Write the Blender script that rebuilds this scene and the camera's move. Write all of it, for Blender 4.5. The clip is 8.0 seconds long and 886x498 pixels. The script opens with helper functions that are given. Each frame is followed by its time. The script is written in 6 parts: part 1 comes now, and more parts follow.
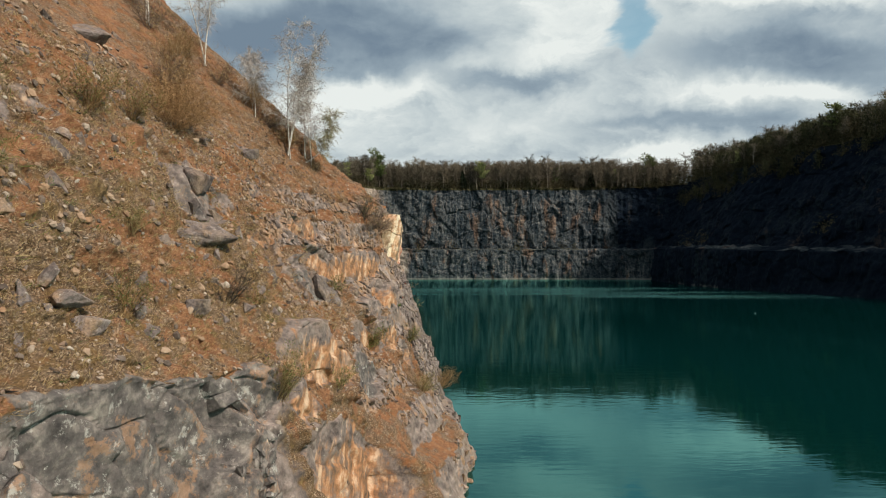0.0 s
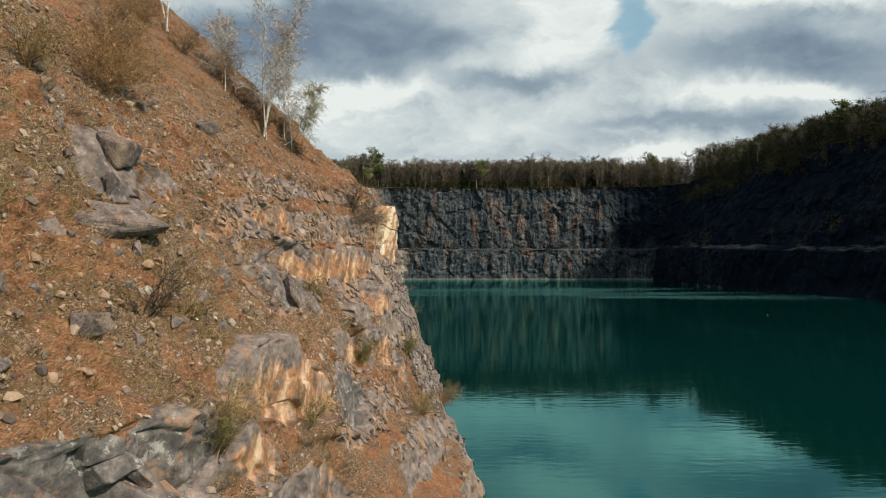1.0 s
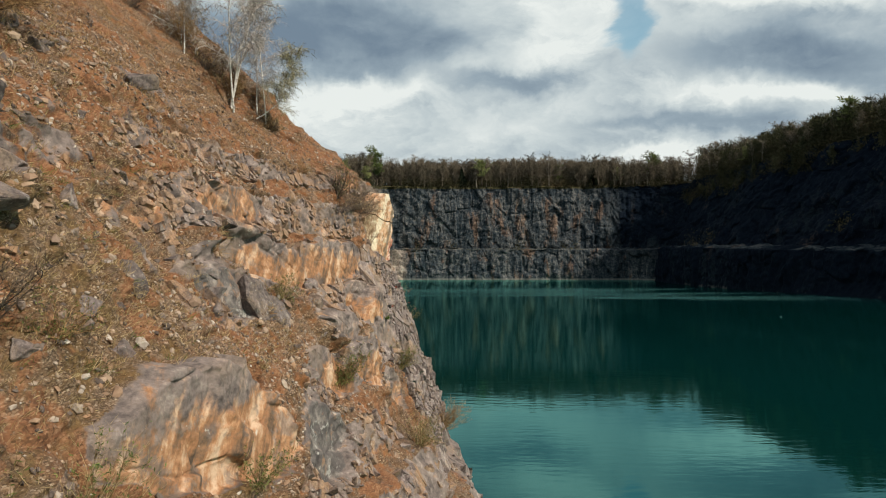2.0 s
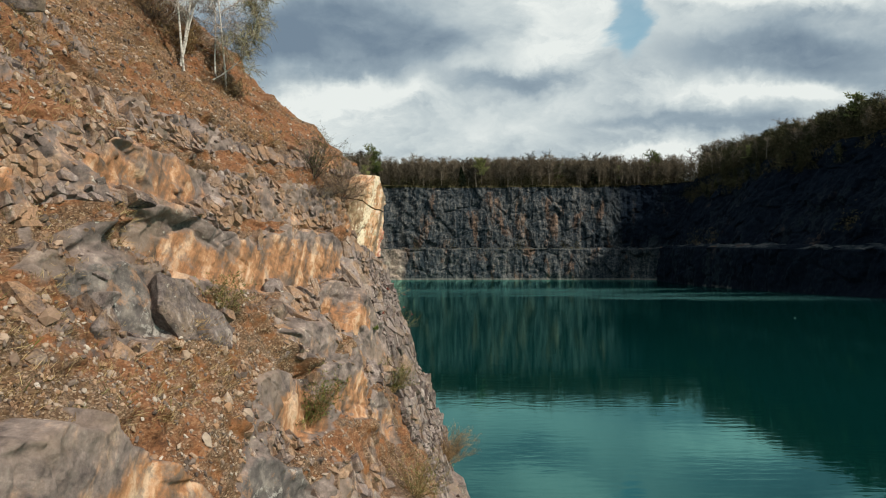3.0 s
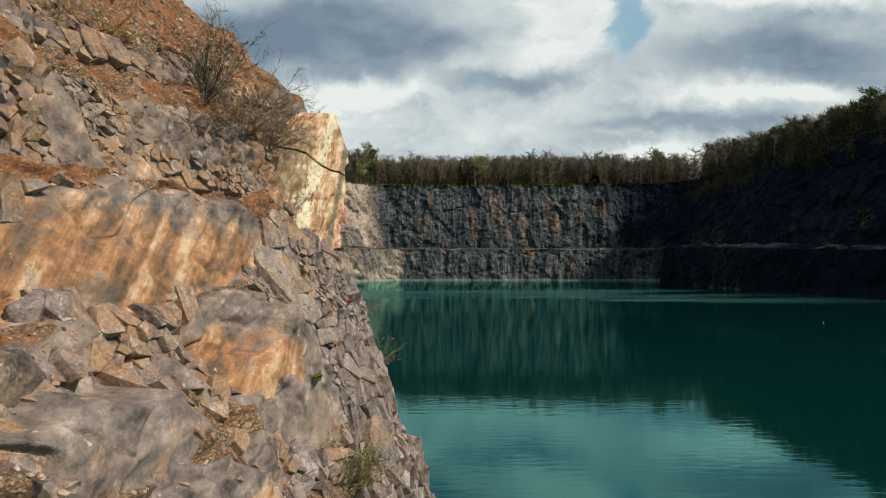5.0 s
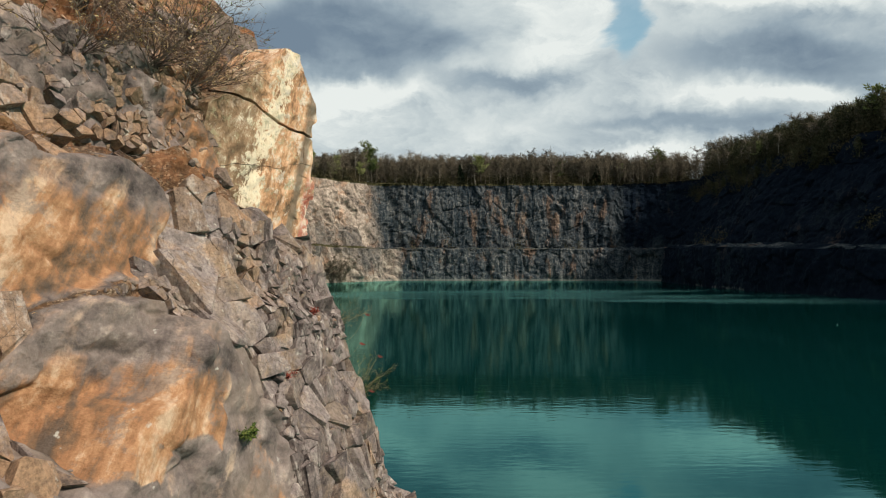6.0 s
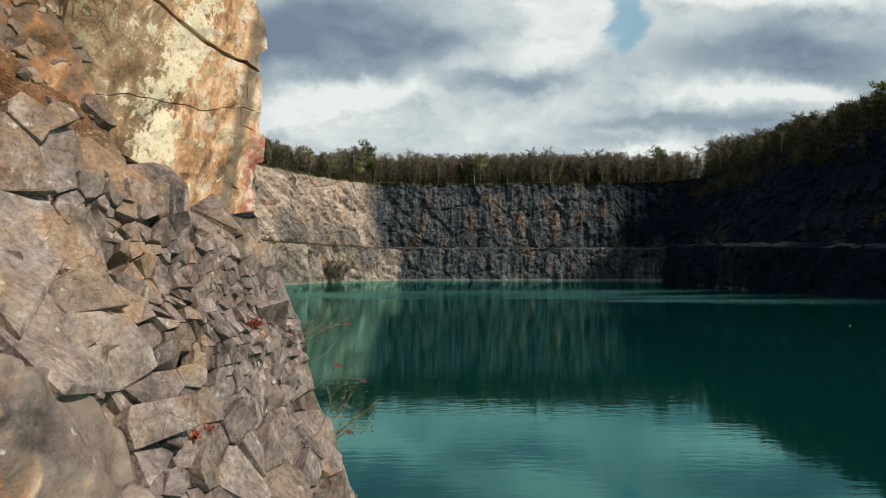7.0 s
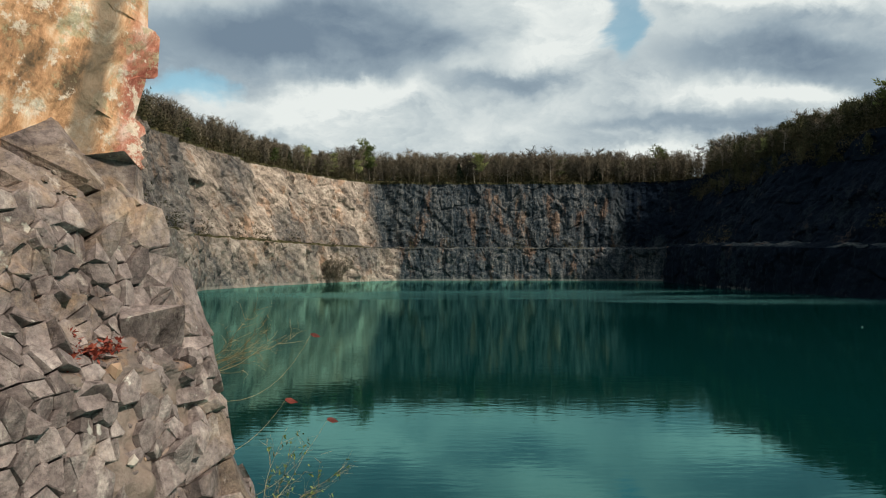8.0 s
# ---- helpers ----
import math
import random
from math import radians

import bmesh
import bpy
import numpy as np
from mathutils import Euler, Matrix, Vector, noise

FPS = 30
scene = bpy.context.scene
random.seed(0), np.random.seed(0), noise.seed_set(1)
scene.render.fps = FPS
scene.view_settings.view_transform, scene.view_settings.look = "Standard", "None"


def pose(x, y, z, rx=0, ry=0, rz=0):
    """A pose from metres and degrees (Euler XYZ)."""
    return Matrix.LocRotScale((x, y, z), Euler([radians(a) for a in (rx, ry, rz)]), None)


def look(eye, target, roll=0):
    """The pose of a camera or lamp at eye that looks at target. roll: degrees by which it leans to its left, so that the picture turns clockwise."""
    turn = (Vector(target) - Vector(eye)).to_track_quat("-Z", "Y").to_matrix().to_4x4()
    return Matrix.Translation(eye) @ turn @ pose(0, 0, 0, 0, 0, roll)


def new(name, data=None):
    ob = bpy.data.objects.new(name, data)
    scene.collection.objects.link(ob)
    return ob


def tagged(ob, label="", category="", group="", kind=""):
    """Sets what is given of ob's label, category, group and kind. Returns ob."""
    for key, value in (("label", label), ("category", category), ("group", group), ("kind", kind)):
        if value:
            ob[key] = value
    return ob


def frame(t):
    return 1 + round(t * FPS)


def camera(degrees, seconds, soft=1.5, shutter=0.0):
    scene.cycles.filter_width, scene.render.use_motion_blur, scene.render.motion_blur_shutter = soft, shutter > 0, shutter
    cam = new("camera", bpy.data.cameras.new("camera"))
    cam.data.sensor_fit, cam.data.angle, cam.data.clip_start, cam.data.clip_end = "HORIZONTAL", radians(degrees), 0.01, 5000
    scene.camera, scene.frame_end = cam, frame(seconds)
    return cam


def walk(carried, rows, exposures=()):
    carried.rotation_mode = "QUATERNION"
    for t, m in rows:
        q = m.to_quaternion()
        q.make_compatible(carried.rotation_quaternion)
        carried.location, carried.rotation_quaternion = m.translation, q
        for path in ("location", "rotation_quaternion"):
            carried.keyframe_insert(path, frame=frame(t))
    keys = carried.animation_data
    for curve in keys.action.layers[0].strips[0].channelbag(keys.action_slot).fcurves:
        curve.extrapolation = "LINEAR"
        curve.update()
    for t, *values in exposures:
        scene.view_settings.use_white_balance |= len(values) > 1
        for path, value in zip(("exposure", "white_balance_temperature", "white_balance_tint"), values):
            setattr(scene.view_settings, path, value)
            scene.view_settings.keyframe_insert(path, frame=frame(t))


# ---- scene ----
cam = camera(74.0, 8.0, soft=1.1)
METRES, EYE, TILT, LEAN, TURN = 20.0, 6.1, 1.65, 0.0, 0.0
ROWS = [
    (0.0, 0.0, 0.0, 0.0, -0.0, 0.0, -0.0),
    (0.5, -0.0017, 0.0725, -0.0023, -0.03, 0.0, 0.0),
    (1.0, -0.0036, 0.1455, -0.0055, -0.06, 0.02, 0.02),
    (1.5, -0.0058, 0.2176, -0.009, -0.09, 0.04, 0.01),
    (3.0, -0.0111, 0.4342, -0.0196, -0.22, 0.02, 0.04),
    (3.5, -0.0108, 0.5042, -0.0222, -0.25, 0.02, 0.03),
    (4.0, -0.0104, 0.5724, -0.0241, -0.3, -0.0, -0.0),
    (4.5, -0.01, 0.638, -0.0266, -0.34, 0.07, -0.0),
    (6.0, -0.0108, 0.8138, -0.035, -0.42, 0.08, -0.02),
    (6.5, -0.0119, 0.864, -0.0377, -0.47, 0.06, -0.04),
    (7.0, -0.0128, 0.9109, -0.0411, -0.51, 0.07, -0.03),
    (7.5, -0.0133, 0.9557, -0.0442, -0.54, 0.08, -0.03),
    (8.0, -0.0141, 0.9986, -0.0477, -0.57, 0.08, -0.05),
]
walk(cam, [(t, pose(0, 0, EYE, TILT, LEAN, TURN) @ pose(METRES * x, METRES * y, METRES * z, 90 + pitch, roll, yaw)) for t, x, y, z, yaw, pitch, roll in ROWS])


# ---- world and sun ----
SUN = Vector((0.61, -0.45, 0.65)).normalized()
world = bpy.data.worlds.new("world")
scene.world = world
world.use_nodes = True


class Net:
    """A short hand for node trees: every call returns an output socket."""

    def __init__(self, tree):
        self.t = tree

    def put(self, sock, value):
        if isinstance(value, bpy.types.NodeSocket):
            self.t.links.new(value, sock)
        elif value is not None:
            if isinstance(value, (tuple, list)) and len(value) == 3 and sock.type == "RGBA":
                value = (*value, 1)
            sock.default_value = value

    def math(self, op, a, b=None, c=None, clamp=False):
        n = self.t.nodes.new("ShaderNodeMath")
        n.operation, n.use_clamp = op, clamp
        for i, v in enumerate((a, b, c)):
            self.put(n.inputs[i], v)
        return n.outputs[0]

    def vec(self, op, a, b=None):
        n = self.t.nodes.new("ShaderNodeVectorMath")
        n.operation = op
        self.put(n.inputs[0], a)
        if b is not None:
            self.put(n.inputs[3] if op == "SCALE" else n.inputs[1], b)
        return n.outputs["Value"] if op in ("DOT_PRODUCT", "LENGTH", "DISTANCE") else n.outputs[0]

    def noise(self, v, scale, detail=5, rough=0.55, distort=0.0):
        n = self.t.nodes.new("ShaderNodeTexNoise")
        self.put(n.inputs["Vector"], v)
        n.inputs["Scale"].default_value = scale
        n.inputs["Detail"].default_value = detail
        n.inputs["Roughness"].default_value = rough
        n.inputs["Distortion"].default_value = distort
        return n.outputs[0]

    def voronoi(self, v, scale, feature="F1", out="Distance"):
        n = self.t.nodes.new("ShaderNodeTexVoronoi")
        n.feature = feature
        self.put(n.inputs["Vector"], v)
        n.inputs["Scale"].default_value = scale
        return n.outputs[out]

    def step(self, v, lo, hi, a=0.0, b=1.0):
        n = self.t.nodes.new("ShaderNodeMapRange")
        n.interpolation_type = "SMOOTHSTEP"
        for i, x in enumerate((v, lo, hi, a, b)):
            self.put(n.inputs[i], x)
        return n.outputs[0]

    def mix(self, f, a, b, blend="MIX"):
        n = self.t.nodes.new("ShaderNodeMix")
        n.data_type, n.blend_type = "RGBA", blend
        self.put(n.inputs[0], f)
        self.put(n.inputs[6], a)
        self.put(n.inputs[7], b)
        return n.outputs[2]

    def ramp(self, f, *stops):
        n = self.t.nodes.new("ShaderNodeValToRGB")
        self.put(n.inputs[0], f)
        els = n.color_ramp.elements
        while len(els) < len(stops):
            els.new(0.5)
        for e, (p, col) in zip(els, stops):
            e.position, e.color = p, (*col, 1)
        return n.outputs[0]

    def attr(self, name):
        n = self.t.nodes.new("ShaderNodeAttribute")
        n.attribute_name = name
        return n.outputs["Fac"]

    def coords(self, kind="Object"):
        return self.t.nodes.new("ShaderNodeTexCoord").outputs[kind]

    def place(self):
        return self.t.nodes.new("ShaderNodeNewGeometry").outputs["Position"]

    def scale(self, v, s, rot=(0, 0, 0)):
        n = self.t.nodes.new("ShaderNodeMapping")
        self.put(n.inputs["Vector"], v)
        n.inputs["Scale"].default_value = s
        n.inputs["Rotation"].default_value = [radians(a) for a in rot]
        return n.outputs[0]

    def random(self):
        return self.t.nodes.new("ShaderNodeObjectInfo").outputs["Random"]

    def island(self):
        return self.t.nodes.new("ShaderNodeNewGeometry").outputs["Random Per Island"]

    def bump(self, h, strength=0.3, dist=0.05, normal=None):
        n = self.t.nodes.new("ShaderNodeBump")
        n.inputs["Strength"].default_value = strength
        n.inputs["Distance"].default_value = dist
        self.put(n.inputs["Height"], h)
        if normal is not None:
            self.put(n.inputs["Normal"], normal)
        return n.outputs[0]


def make_sky():
    t = world.node_tree
    t.nodes.clear()
    k = Net(t)
    d = k.coords("Generated")
    sep = t.nodes.new("ShaderNodeSeparateXYZ")
    k.put(sep.inputs[0], d)
    x, y, z = sep.outputs
    # cloud deck seen in perspective
    up = k.math("ADD", k.math("MAXIMUM", z, 0.0), 0.16)
    deck = t.nodes.new("ShaderNodeCombineXYZ")
    k.put(deck.inputs[0], k.math("DIVIDE", x, up))
    k.put(deck.inputs[1], k.math("DIVIDE", y, up))
    p = deck.outputs[0]
    fine = k.noise(p, 2.3, 8, 0.55, 0.3)
    big = k.noise(p, 0.75, 4, 0.5, 0.4)
    # bearing and height above the horizon, ruffled, for the large cloud masses
    face = t.nodes.new("ShaderNodeCombineXYZ")
    ahead = k.math("MAXIMUM", y, 0.05)
    soft = k.math("MULTIPLY", k.math("SUBTRACT", fine, 0.5), 0.22)
    wisp = k.math("MULTIPLY", k.math("SUBTRACT", k.noise(d, 5.0, 6, 0.6), 0.5), 0.16)
    k.put(face.inputs[0], k.math("ADD", k.math("DIVIDE", x, ahead), soft))
    k.put(face.inputs[1], k.math("ADD", k.math("DIVIDE", z, ahead), wisp))
    q = face.outputs[0]

    puff = k.noise(k.scale(q, (1, 1.7, 1)), 7.0, 8, 0.62, 0.25)

    def mass(cx, cy, rx, ry):
        v = k.vec("MULTIPLY", k.vec("SUBTRACT", q, (cx, cy, 0)), (1 / rx, 1 / ry, 0))
        hump = k.math("POWER", 2.718, k.math("MULTIPLY", k.vec("DOT_PRODUCT", v, v), -1.0))
        return k.step(k.math("ADD", hump, k.math("MULTIPLY", k.math("SUBTRACT", puff, 0.5), 0.9)), 0.08, 0.92)

    light = k.math("ADD", 0.55, k.math("MULTIPLY", k.math("SUBTRACT", fine, 0.5), 0.55))
    light = k.math("ADD", light, k.math("MULTIPLY", k.math("SUBTRACT", big, 0.5), 0.3))
    light = k.math("ADD", light, k.math("MULTIPLY", k.math("SUBTRACT", puff, 0.5), 0.6))
    for amount, *where in MASSES:
        light = k.math("ADD", light, k.math("MULTIPLY", mass(*where), amount))
    light = k.math("MINIMUM", k.math("MAXIMUM", light, 0.13), 0.82)
    cloud = k.ramp(light, (0.1, (0.158, 0.222, 0.295)), (0.35, (0.31, 0.39, 0.45)), (0.58, (0.56, 0.63, 0.645)), (0.85, (0.84, 0.88, 0.85)))
    sky = t.nodes.new("ShaderNodeTexSky")
    sky.sky_type, sky.sun_disc = "NISHITA", False
    sky.sun_elevation, sky.sun_rotation = math.asin(SUN.z), math.atan2(SUN.x, SUN.y)
    blue = k.mix(1.0, sky.outputs[0], (SKY * 0.9, SKY * 1.2, SKY), "MULTIPLY")
    gap = 0.0
    for amount, *where in GAPS:
        gap = k.math("ADD", gap, k.math("MULTIPLY", mass(*where), amount))
    gap = k.step(k.math("ADD", gap, k.math("MULTIPLY", k.math("SUBTRACT", fine, 0.5), 0.5)), 0.1, 1.0, 0.0, 0.75)
    bg = t.nodes.new("ShaderNodeBackground")
    k.put(bg.inputs[0], k.mix(gap, cloud, blue))
    bg.inputs[1].default_value = 1.0
    out = t.nodes.new("ShaderNodeOutputWorld")
    t.links.new(bg.outputs[0], out.inputs[0])


SKY = 0.15
# cloud masses: brightness, bearing, height, half widths
MASSES = [(-0.40, -0.17, 0.40, 0.26, 0.070), (-0.22, -0.45, 0.37, 0.22, 0.08), (0.34, -0.12, 0.300, 0.13, 0.030), (0.26, -0.32, 0.265, 0.16, 0.030), (0.27, 0.21, 0.43, 0.10, 0.075), (0.16, 0.12, 0.37, 0.12, 0.04),
          (-0.20, 0.10, 0.315, 0.16, 0.026), (0.12, 0.02, 0.24, 0.20, 0.030), (0.34, 0.52, 0.465, 0.22, 0.030), (-0.30, 0.60, 0.365, 0.22, 0.045), (0.34, 0.62, 0.293, 0.15, 0.020), (0.22, 0.40, 0.300, 0.16, 0.028),
          (-0.20, 0.42, 0.245, 0.22, 0.020), (0.30, 0.38, 0.185, 0.14, 0.022), (-0.16, 0.76, 0.325, 0.12, 0.030)]
GAPS = [(1.0, 0.33, 0.42, 0.045, 0.080), (0.9, -0.43, 0.295, 0.09, 0.030)]
make_sky()

sun_data = bpy.data.lights.new("sun", "SUN")
sun_data.energy, sun_data.angle, sun_data.color = 4.65, radians(0.6), (1.0, 0.905, 0.755)
sun = new("sun", sun_data)
sun.matrix_world = look(SUN * 100, (0, 0, 0))


# ---- noise on arrays ----
def lattice(ix, iy, iz, seed):
    h = (ix.astype(np.int64) * 374761393 + iy.astype(np.int64) * 668265263 + iz.astype(np.int64) * 2147483647 + seed * 1274126177) & 0xFFFFFFFF
    h = ((h ^ (h >> 13)) * 1274126177) & 0xFFFFFFFF
    h = ((h ^ (h >> 16)) * 2246822519) & 0xFFFFFFFF
    return ((h ^ (h >> 15)) & 0xFFFFFF) / float(0xFFFFFF)


def value_noise(p, seed=0):
    i = np.floor(p)
    f = p - i
    f = f * f * (3 - 2 * f)
    i = i.astype(np.int64)
    total = np.zeros(p.shape[:-1])
    for dx in (0, 1):
        for dy in (0, 1):
            for dz in (0, 1):
                w = (f[..., 0] if dx else 1 - f[..., 0]) * (f[..., 1] if dy else 1 - f[..., 1]) * (f[..., 2] if dz else 1 - f[..., 2])
                total += w * lattice(i[..., 0] + dx, i[..., 1] + dy, i[..., 2] + dz, seed)
    return total * 2 - 1


def fbm(p, octaves=4, seed=0, gain=0.5):
    total, amp = 0, 1.0
    for o in range(octaves):
        total = total + amp * value_noise(p * 2.0 ** o + 17.3 * o, seed + o)
        amp *= gain
    return total


def blocks(p, seed=0, tilt=0.8, crisp=13.0):
    """Broken rock: every cell is a tilted flat facet at its own height, joined to its neighbours by short steps.
    Returns the height and how far the nearest joint is."""
    i = np.floor(p).astype(np.int64)
    top = np.zeros(p.shape[:-1])
    weight = top + 1e-12
    near, second = top + 9.0, top + 9.0
    for dx in (-1, 0, 1):
        for dy in (-1, 0, 1):
            for dz in (-1, 0, 1):
                c = i + np.array((dx, dy, dz))
                r = [lattice(c[..., 0], c[..., 1], c[..., 2], seed + k) for k in range(7)]
                v = [p[..., a] - c[..., a] - r[a] for a in range(3)]
                d2 = v[0] ** 2 + v[1] ** 2 + v[2] ** 2
                w = np.exp(-crisp * d2)
                top += w * (1.2 * (r[3] - 0.5) + tilt * 2 * ((r[4] - 0.5) * v[0] + (r[5] - 0.5) * v[1] + (r[6] - 0.5) * v[2]))
                weight += w
                second = np.minimum(second, np.maximum(near, d2))
                near = np.minimum(near, d2)
    return top / weight, np.sqrt(second) - np.sqrt(near)


def box_blur(a, reaches):
    """The mean over a window of cells, axis by axis."""
    for axis, reach in enumerate(reaches):
        pad = [(0, 0)] * a.ndim
        pad[axis] = (reach + 1, reach)
        total = np.cumsum(np.pad(a, pad, mode="edge"), axis=axis)
        span = 2 * reach + 1
        n = total.shape[axis]
        a = (np.take(total, range(span, n), axis) - np.take(total, range(0, n - span), axis)) / span
    return a


def smooth(lo, hi, v):
    t = np.clip((v - lo) / (hi - lo), 0, 1)
    return t * t * (3 - 2 * t)


# ---- meshes ----
def grid_mesh(name, P, mat, attrs=(), flip=False, closed=False, smooth_shade=False):
    """A sheet from an array of points, rows by columns."""
    a, b = P.shape[:2]
    idx = np.arange(a * b).reshape(a, b)
    q = np.stack([idx[:-1, :-1], idx[1:, :-1], idx[1:, 1:], idx[:-1, 1:]], -1).reshape(-1, 4)
    if flip:
        q = q[:, ::-1]
    return raw_mesh(name, P.reshape(-1, 3), q, mat, attrs, smooth_shade)


def raw_mesh(name, verts, faces, mat, attrs=(), smooth_shade=False):
    me = bpy.data.meshes.new(name)
    faces = np.asarray(faces)
    n, k = faces.shape
    me.vertices.add(len(verts))
    me.vertices.foreach_set("co", np.asarray(verts, dtype=np.float32).ravel())
    me.loops.add(n * k)
    me.loops.foreach_set("vertex_index", faces.astype(np.int32).ravel())
    me.polygons.add(n)
    me.polygons.foreach_set("loop_start", np.arange(0, n * k, k, dtype=np.int32))
    me.polygons.foreach_set("loop_total", np.full(n, k, dtype=np.int32))
    me.update(calc_edges=True)
    me.validate()
    me.polygons.foreach_set("use_smooth", np.full(len(me.polygons), smooth_shade))
    for key, values in attrs:
        at = me.attributes.new(key, "FLOAT", "POINT")
        at.data.foreach_set("value", np.asarray(values, dtype=np.float32).ravel())
    if mat:
        me.materials.append(mat)
    return me


def material(name, build, rough=0.9, spec=0.2):
    m = bpy.data.materials.new(name)
    m.use_nodes = True
    k = Net(m.node_tree)
    bsdf = m.node_tree.nodes["Principled BSDF"]
    bsdf.inputs["Roughness"].default_value = rough
    bsdf.inputs["Specular IOR Level"].default_value = spec
    build(k, bsdf)
    return m


# ---- materials ----
def cliff_rock(k, b):
    p = k.place()
    big = k.noise(p, 0.9, 5, 0.6)
    mid = k.noise(p, 4.5, 7, 0.7, 0.1)
    grain = k.noise(p, 38, 5, 0.7)
    rock = k.ramp(mid, (0.29, (0.045, 0.036, 0.036)), (0.42, (0.135, 0.108, 0.100)), (0.56, (0.245, 0.195, 0.176)), (0.70, (0.45, 0.375, 0.335)))
    rock = k.mix(k.step(big, 0.48, 0.66, 0, 0.5), rock, (0.27, 0.20, 0.15))
    # rust washed down the slabs
    lines = k.noise(k.scale(k.scale(p, (1, 1, 1), (36, 0, 0)), (4.6, 4.6, 0.8)), 1.0, 7, 0.62, 0.25)
    streak = k.math("ADD", k.math("MULTIPLY", lines, 0.54), k.math("MULTIPLY", k.noise(p, 2.2, 9, 0.75), 0.46))
    blot = k.noise(p, 2.4, 8, 0.75, 0.1)
    rust = k.ramp(streak, (0.40, (0.085, 0.062, 0.047)), (0.455, (0.20, 0.118, 0.070)), (0.495, (0.32, 0.158, 0.080)), (0.535, (0.44, 0.238, 0.127)), (0.59, (0.60, 0.42, 0.29)))
    rust = k.mix(k.step(blot, 0.52, 0.60, 0.0, 0.7), rust, k.mix(k.step(streak, 0.4, 0.6), (0.13, 0.108, 0.098), (0.27, 0.215, 0.18)))
    patch = k.math("ADD", k.math("ADD", k.attr("rust"), k.step(k.noise(p, 1.3, 5, 0.65, 0.5), 0.52, 0.70, 0.0, 0.55)), k.math("ADD", k.math("MULTIPLY", k.math("SUBTRACT", mid, 0.5), 1.1), k.math("MULTIPLY", k.math("SUBTRACT", lines, 0.5), 1.6)))
    rock = k.mix(k.step(patch, 0.24, 0.80), rock, rust)
    # dark weathered skin with white lichen on the old outcrop
    skin = k.ramp(mid, (0.30, (0.046, 0.041, 0.042)), (0.5, (0.135, 0.118, 0.112)), (0.68, (0.31, 0.27, 0.24)))
    skin = k.mix(k.step(k.noise(p, 3.2, 8, 0.78, 0.1), 0.57, 0.61, 0, 0.7), skin, (0.46, 0.44, 0.41))
    skin = k.mix(k.step(k.noise(p, 1.9, 7, 0.75, 0.1), 0.54, 0.60, 0, 0.5), skin, (0.40, 0.22, 0.12))
    rock = k.mix(k.step(k.math("ADD", k.attr("old"), k.math("MULTIPLY", k.math("SUBTRACT", blot, 0.5), 1.2)), 0.4, 0.6), rock, skin)
    spots = k.math("MULTIPLY", k.step(k.noise(p, 9.5, 3, 0.6), 0.66, 0.71), k.step(k.noise(p, 1.7, 3), 0.5, 0.6))
    rock = k.mix(k.math("MULTIPLY", spots, 0.75), rock, (0.62, 0.60, 0.54))
    # earth, dry grass and chips on the gentler ground
    earth = k.ramp(k.noise(p, 2.6, 6, 0.65), (0.3, (0.058, 0.030, 0.016)), (0.45, (0.15, 0.076, 0.036)), (0.57, (0.30, 0.122, 0.046)), (0.72, (0.26, 0.155, 0.082)))
    earth = k.mix(k.step(k.noise(p, 1.5, 6, 0.7, 0.5), 0.53, 0.60, 0, 0.75), earth, k.ramp(mid, (0.3, (0.052, 0.042, 0.038)), (0.55, (0.165, 0.132, 0.115)), (0.7, (0.30, 0.25, 0.22))))
    straw = k.ramp(k.noise(k.scale(p, (24, 24, 9)), 1.0, 4, 0.7), (0.35, (0.052, 0.036, 0.017)), (0.55, (0.18, 0.122, 0.052)), (0.75, (0.34, 0.245, 0.115)))
    grassy = k.math("ADD", k.attr("grass"), k.math("MULTIPLY", k.math("SUBTRACT", k.noise(p, 1.8, 5, 0.7), 0.5), 2.2))
    earth = k.mix(k.step(grassy, 0.4, 0.7, 0, 0.85), earth, straw)
    cell = k.vec("DOT_PRODUCT", k.voronoi(k.scale(p, (1, 1, 1.4)), 42, "F1", "Color"), (0.33, 0.33, 0.33))
    chip = k.ramp(cell, (0.25, (0.08, 0.060, 0.047)), (0.5, (0.25, 0.185, 0.138)), (0.68, (0.38, 0.29, 0.22)), (0.8, (0.54, 0.46, 0.38)))
    joint = k.step(k.voronoi(k.scale(p, (1, 1, 1.4)), 42, "DISTANCE_TO_EDGE"), 0.02, 0.12)
    chip = k.mix(joint, (0.07, 0.045, 0.03), chip)
    cell2 = k.vec("DOT_PRODUCT", k.voronoi(k.scale(p, (1, 1, 1.5)), 55, "F1", "Color"), (0.33, 0.33, 0.33))
    grit = k.ramp(cell2, (0.25, (0.045, 0.030, 0.020)), (0.48, (0.15, 0.093, 0.057)), (0.66, (0.28, 0.195, 0.128)), (0.8, (0.50, 0.41, 0.32)))
    earth = k.mix(k.step(k.noise(p, 3.1, 4, 0.6), 0.40, 0.55, 0.15, 0.85), earth, grit)
    earth = k.mix(k.step(k.noise(p, 5, 4, 0.6), 0.46, 0.60, 0, 0.6), earth, chip)
    earth = k.mix(k.step(k.noise(p, 0.7, 6, 0.7, 0.2), 0.50, 0.58, 0, 0.75), earth, k.ramp(k.math("ADD", k.math("MULTIPLY", mid, 0.6), k.math("MULTIPLY", cell, 0.4)), (0.3, (0.10, 0.045, 0.026)), (0.5, (0.27, 0.12, 0.058)), (0.62, (0.38, 0.20, 0.11))))
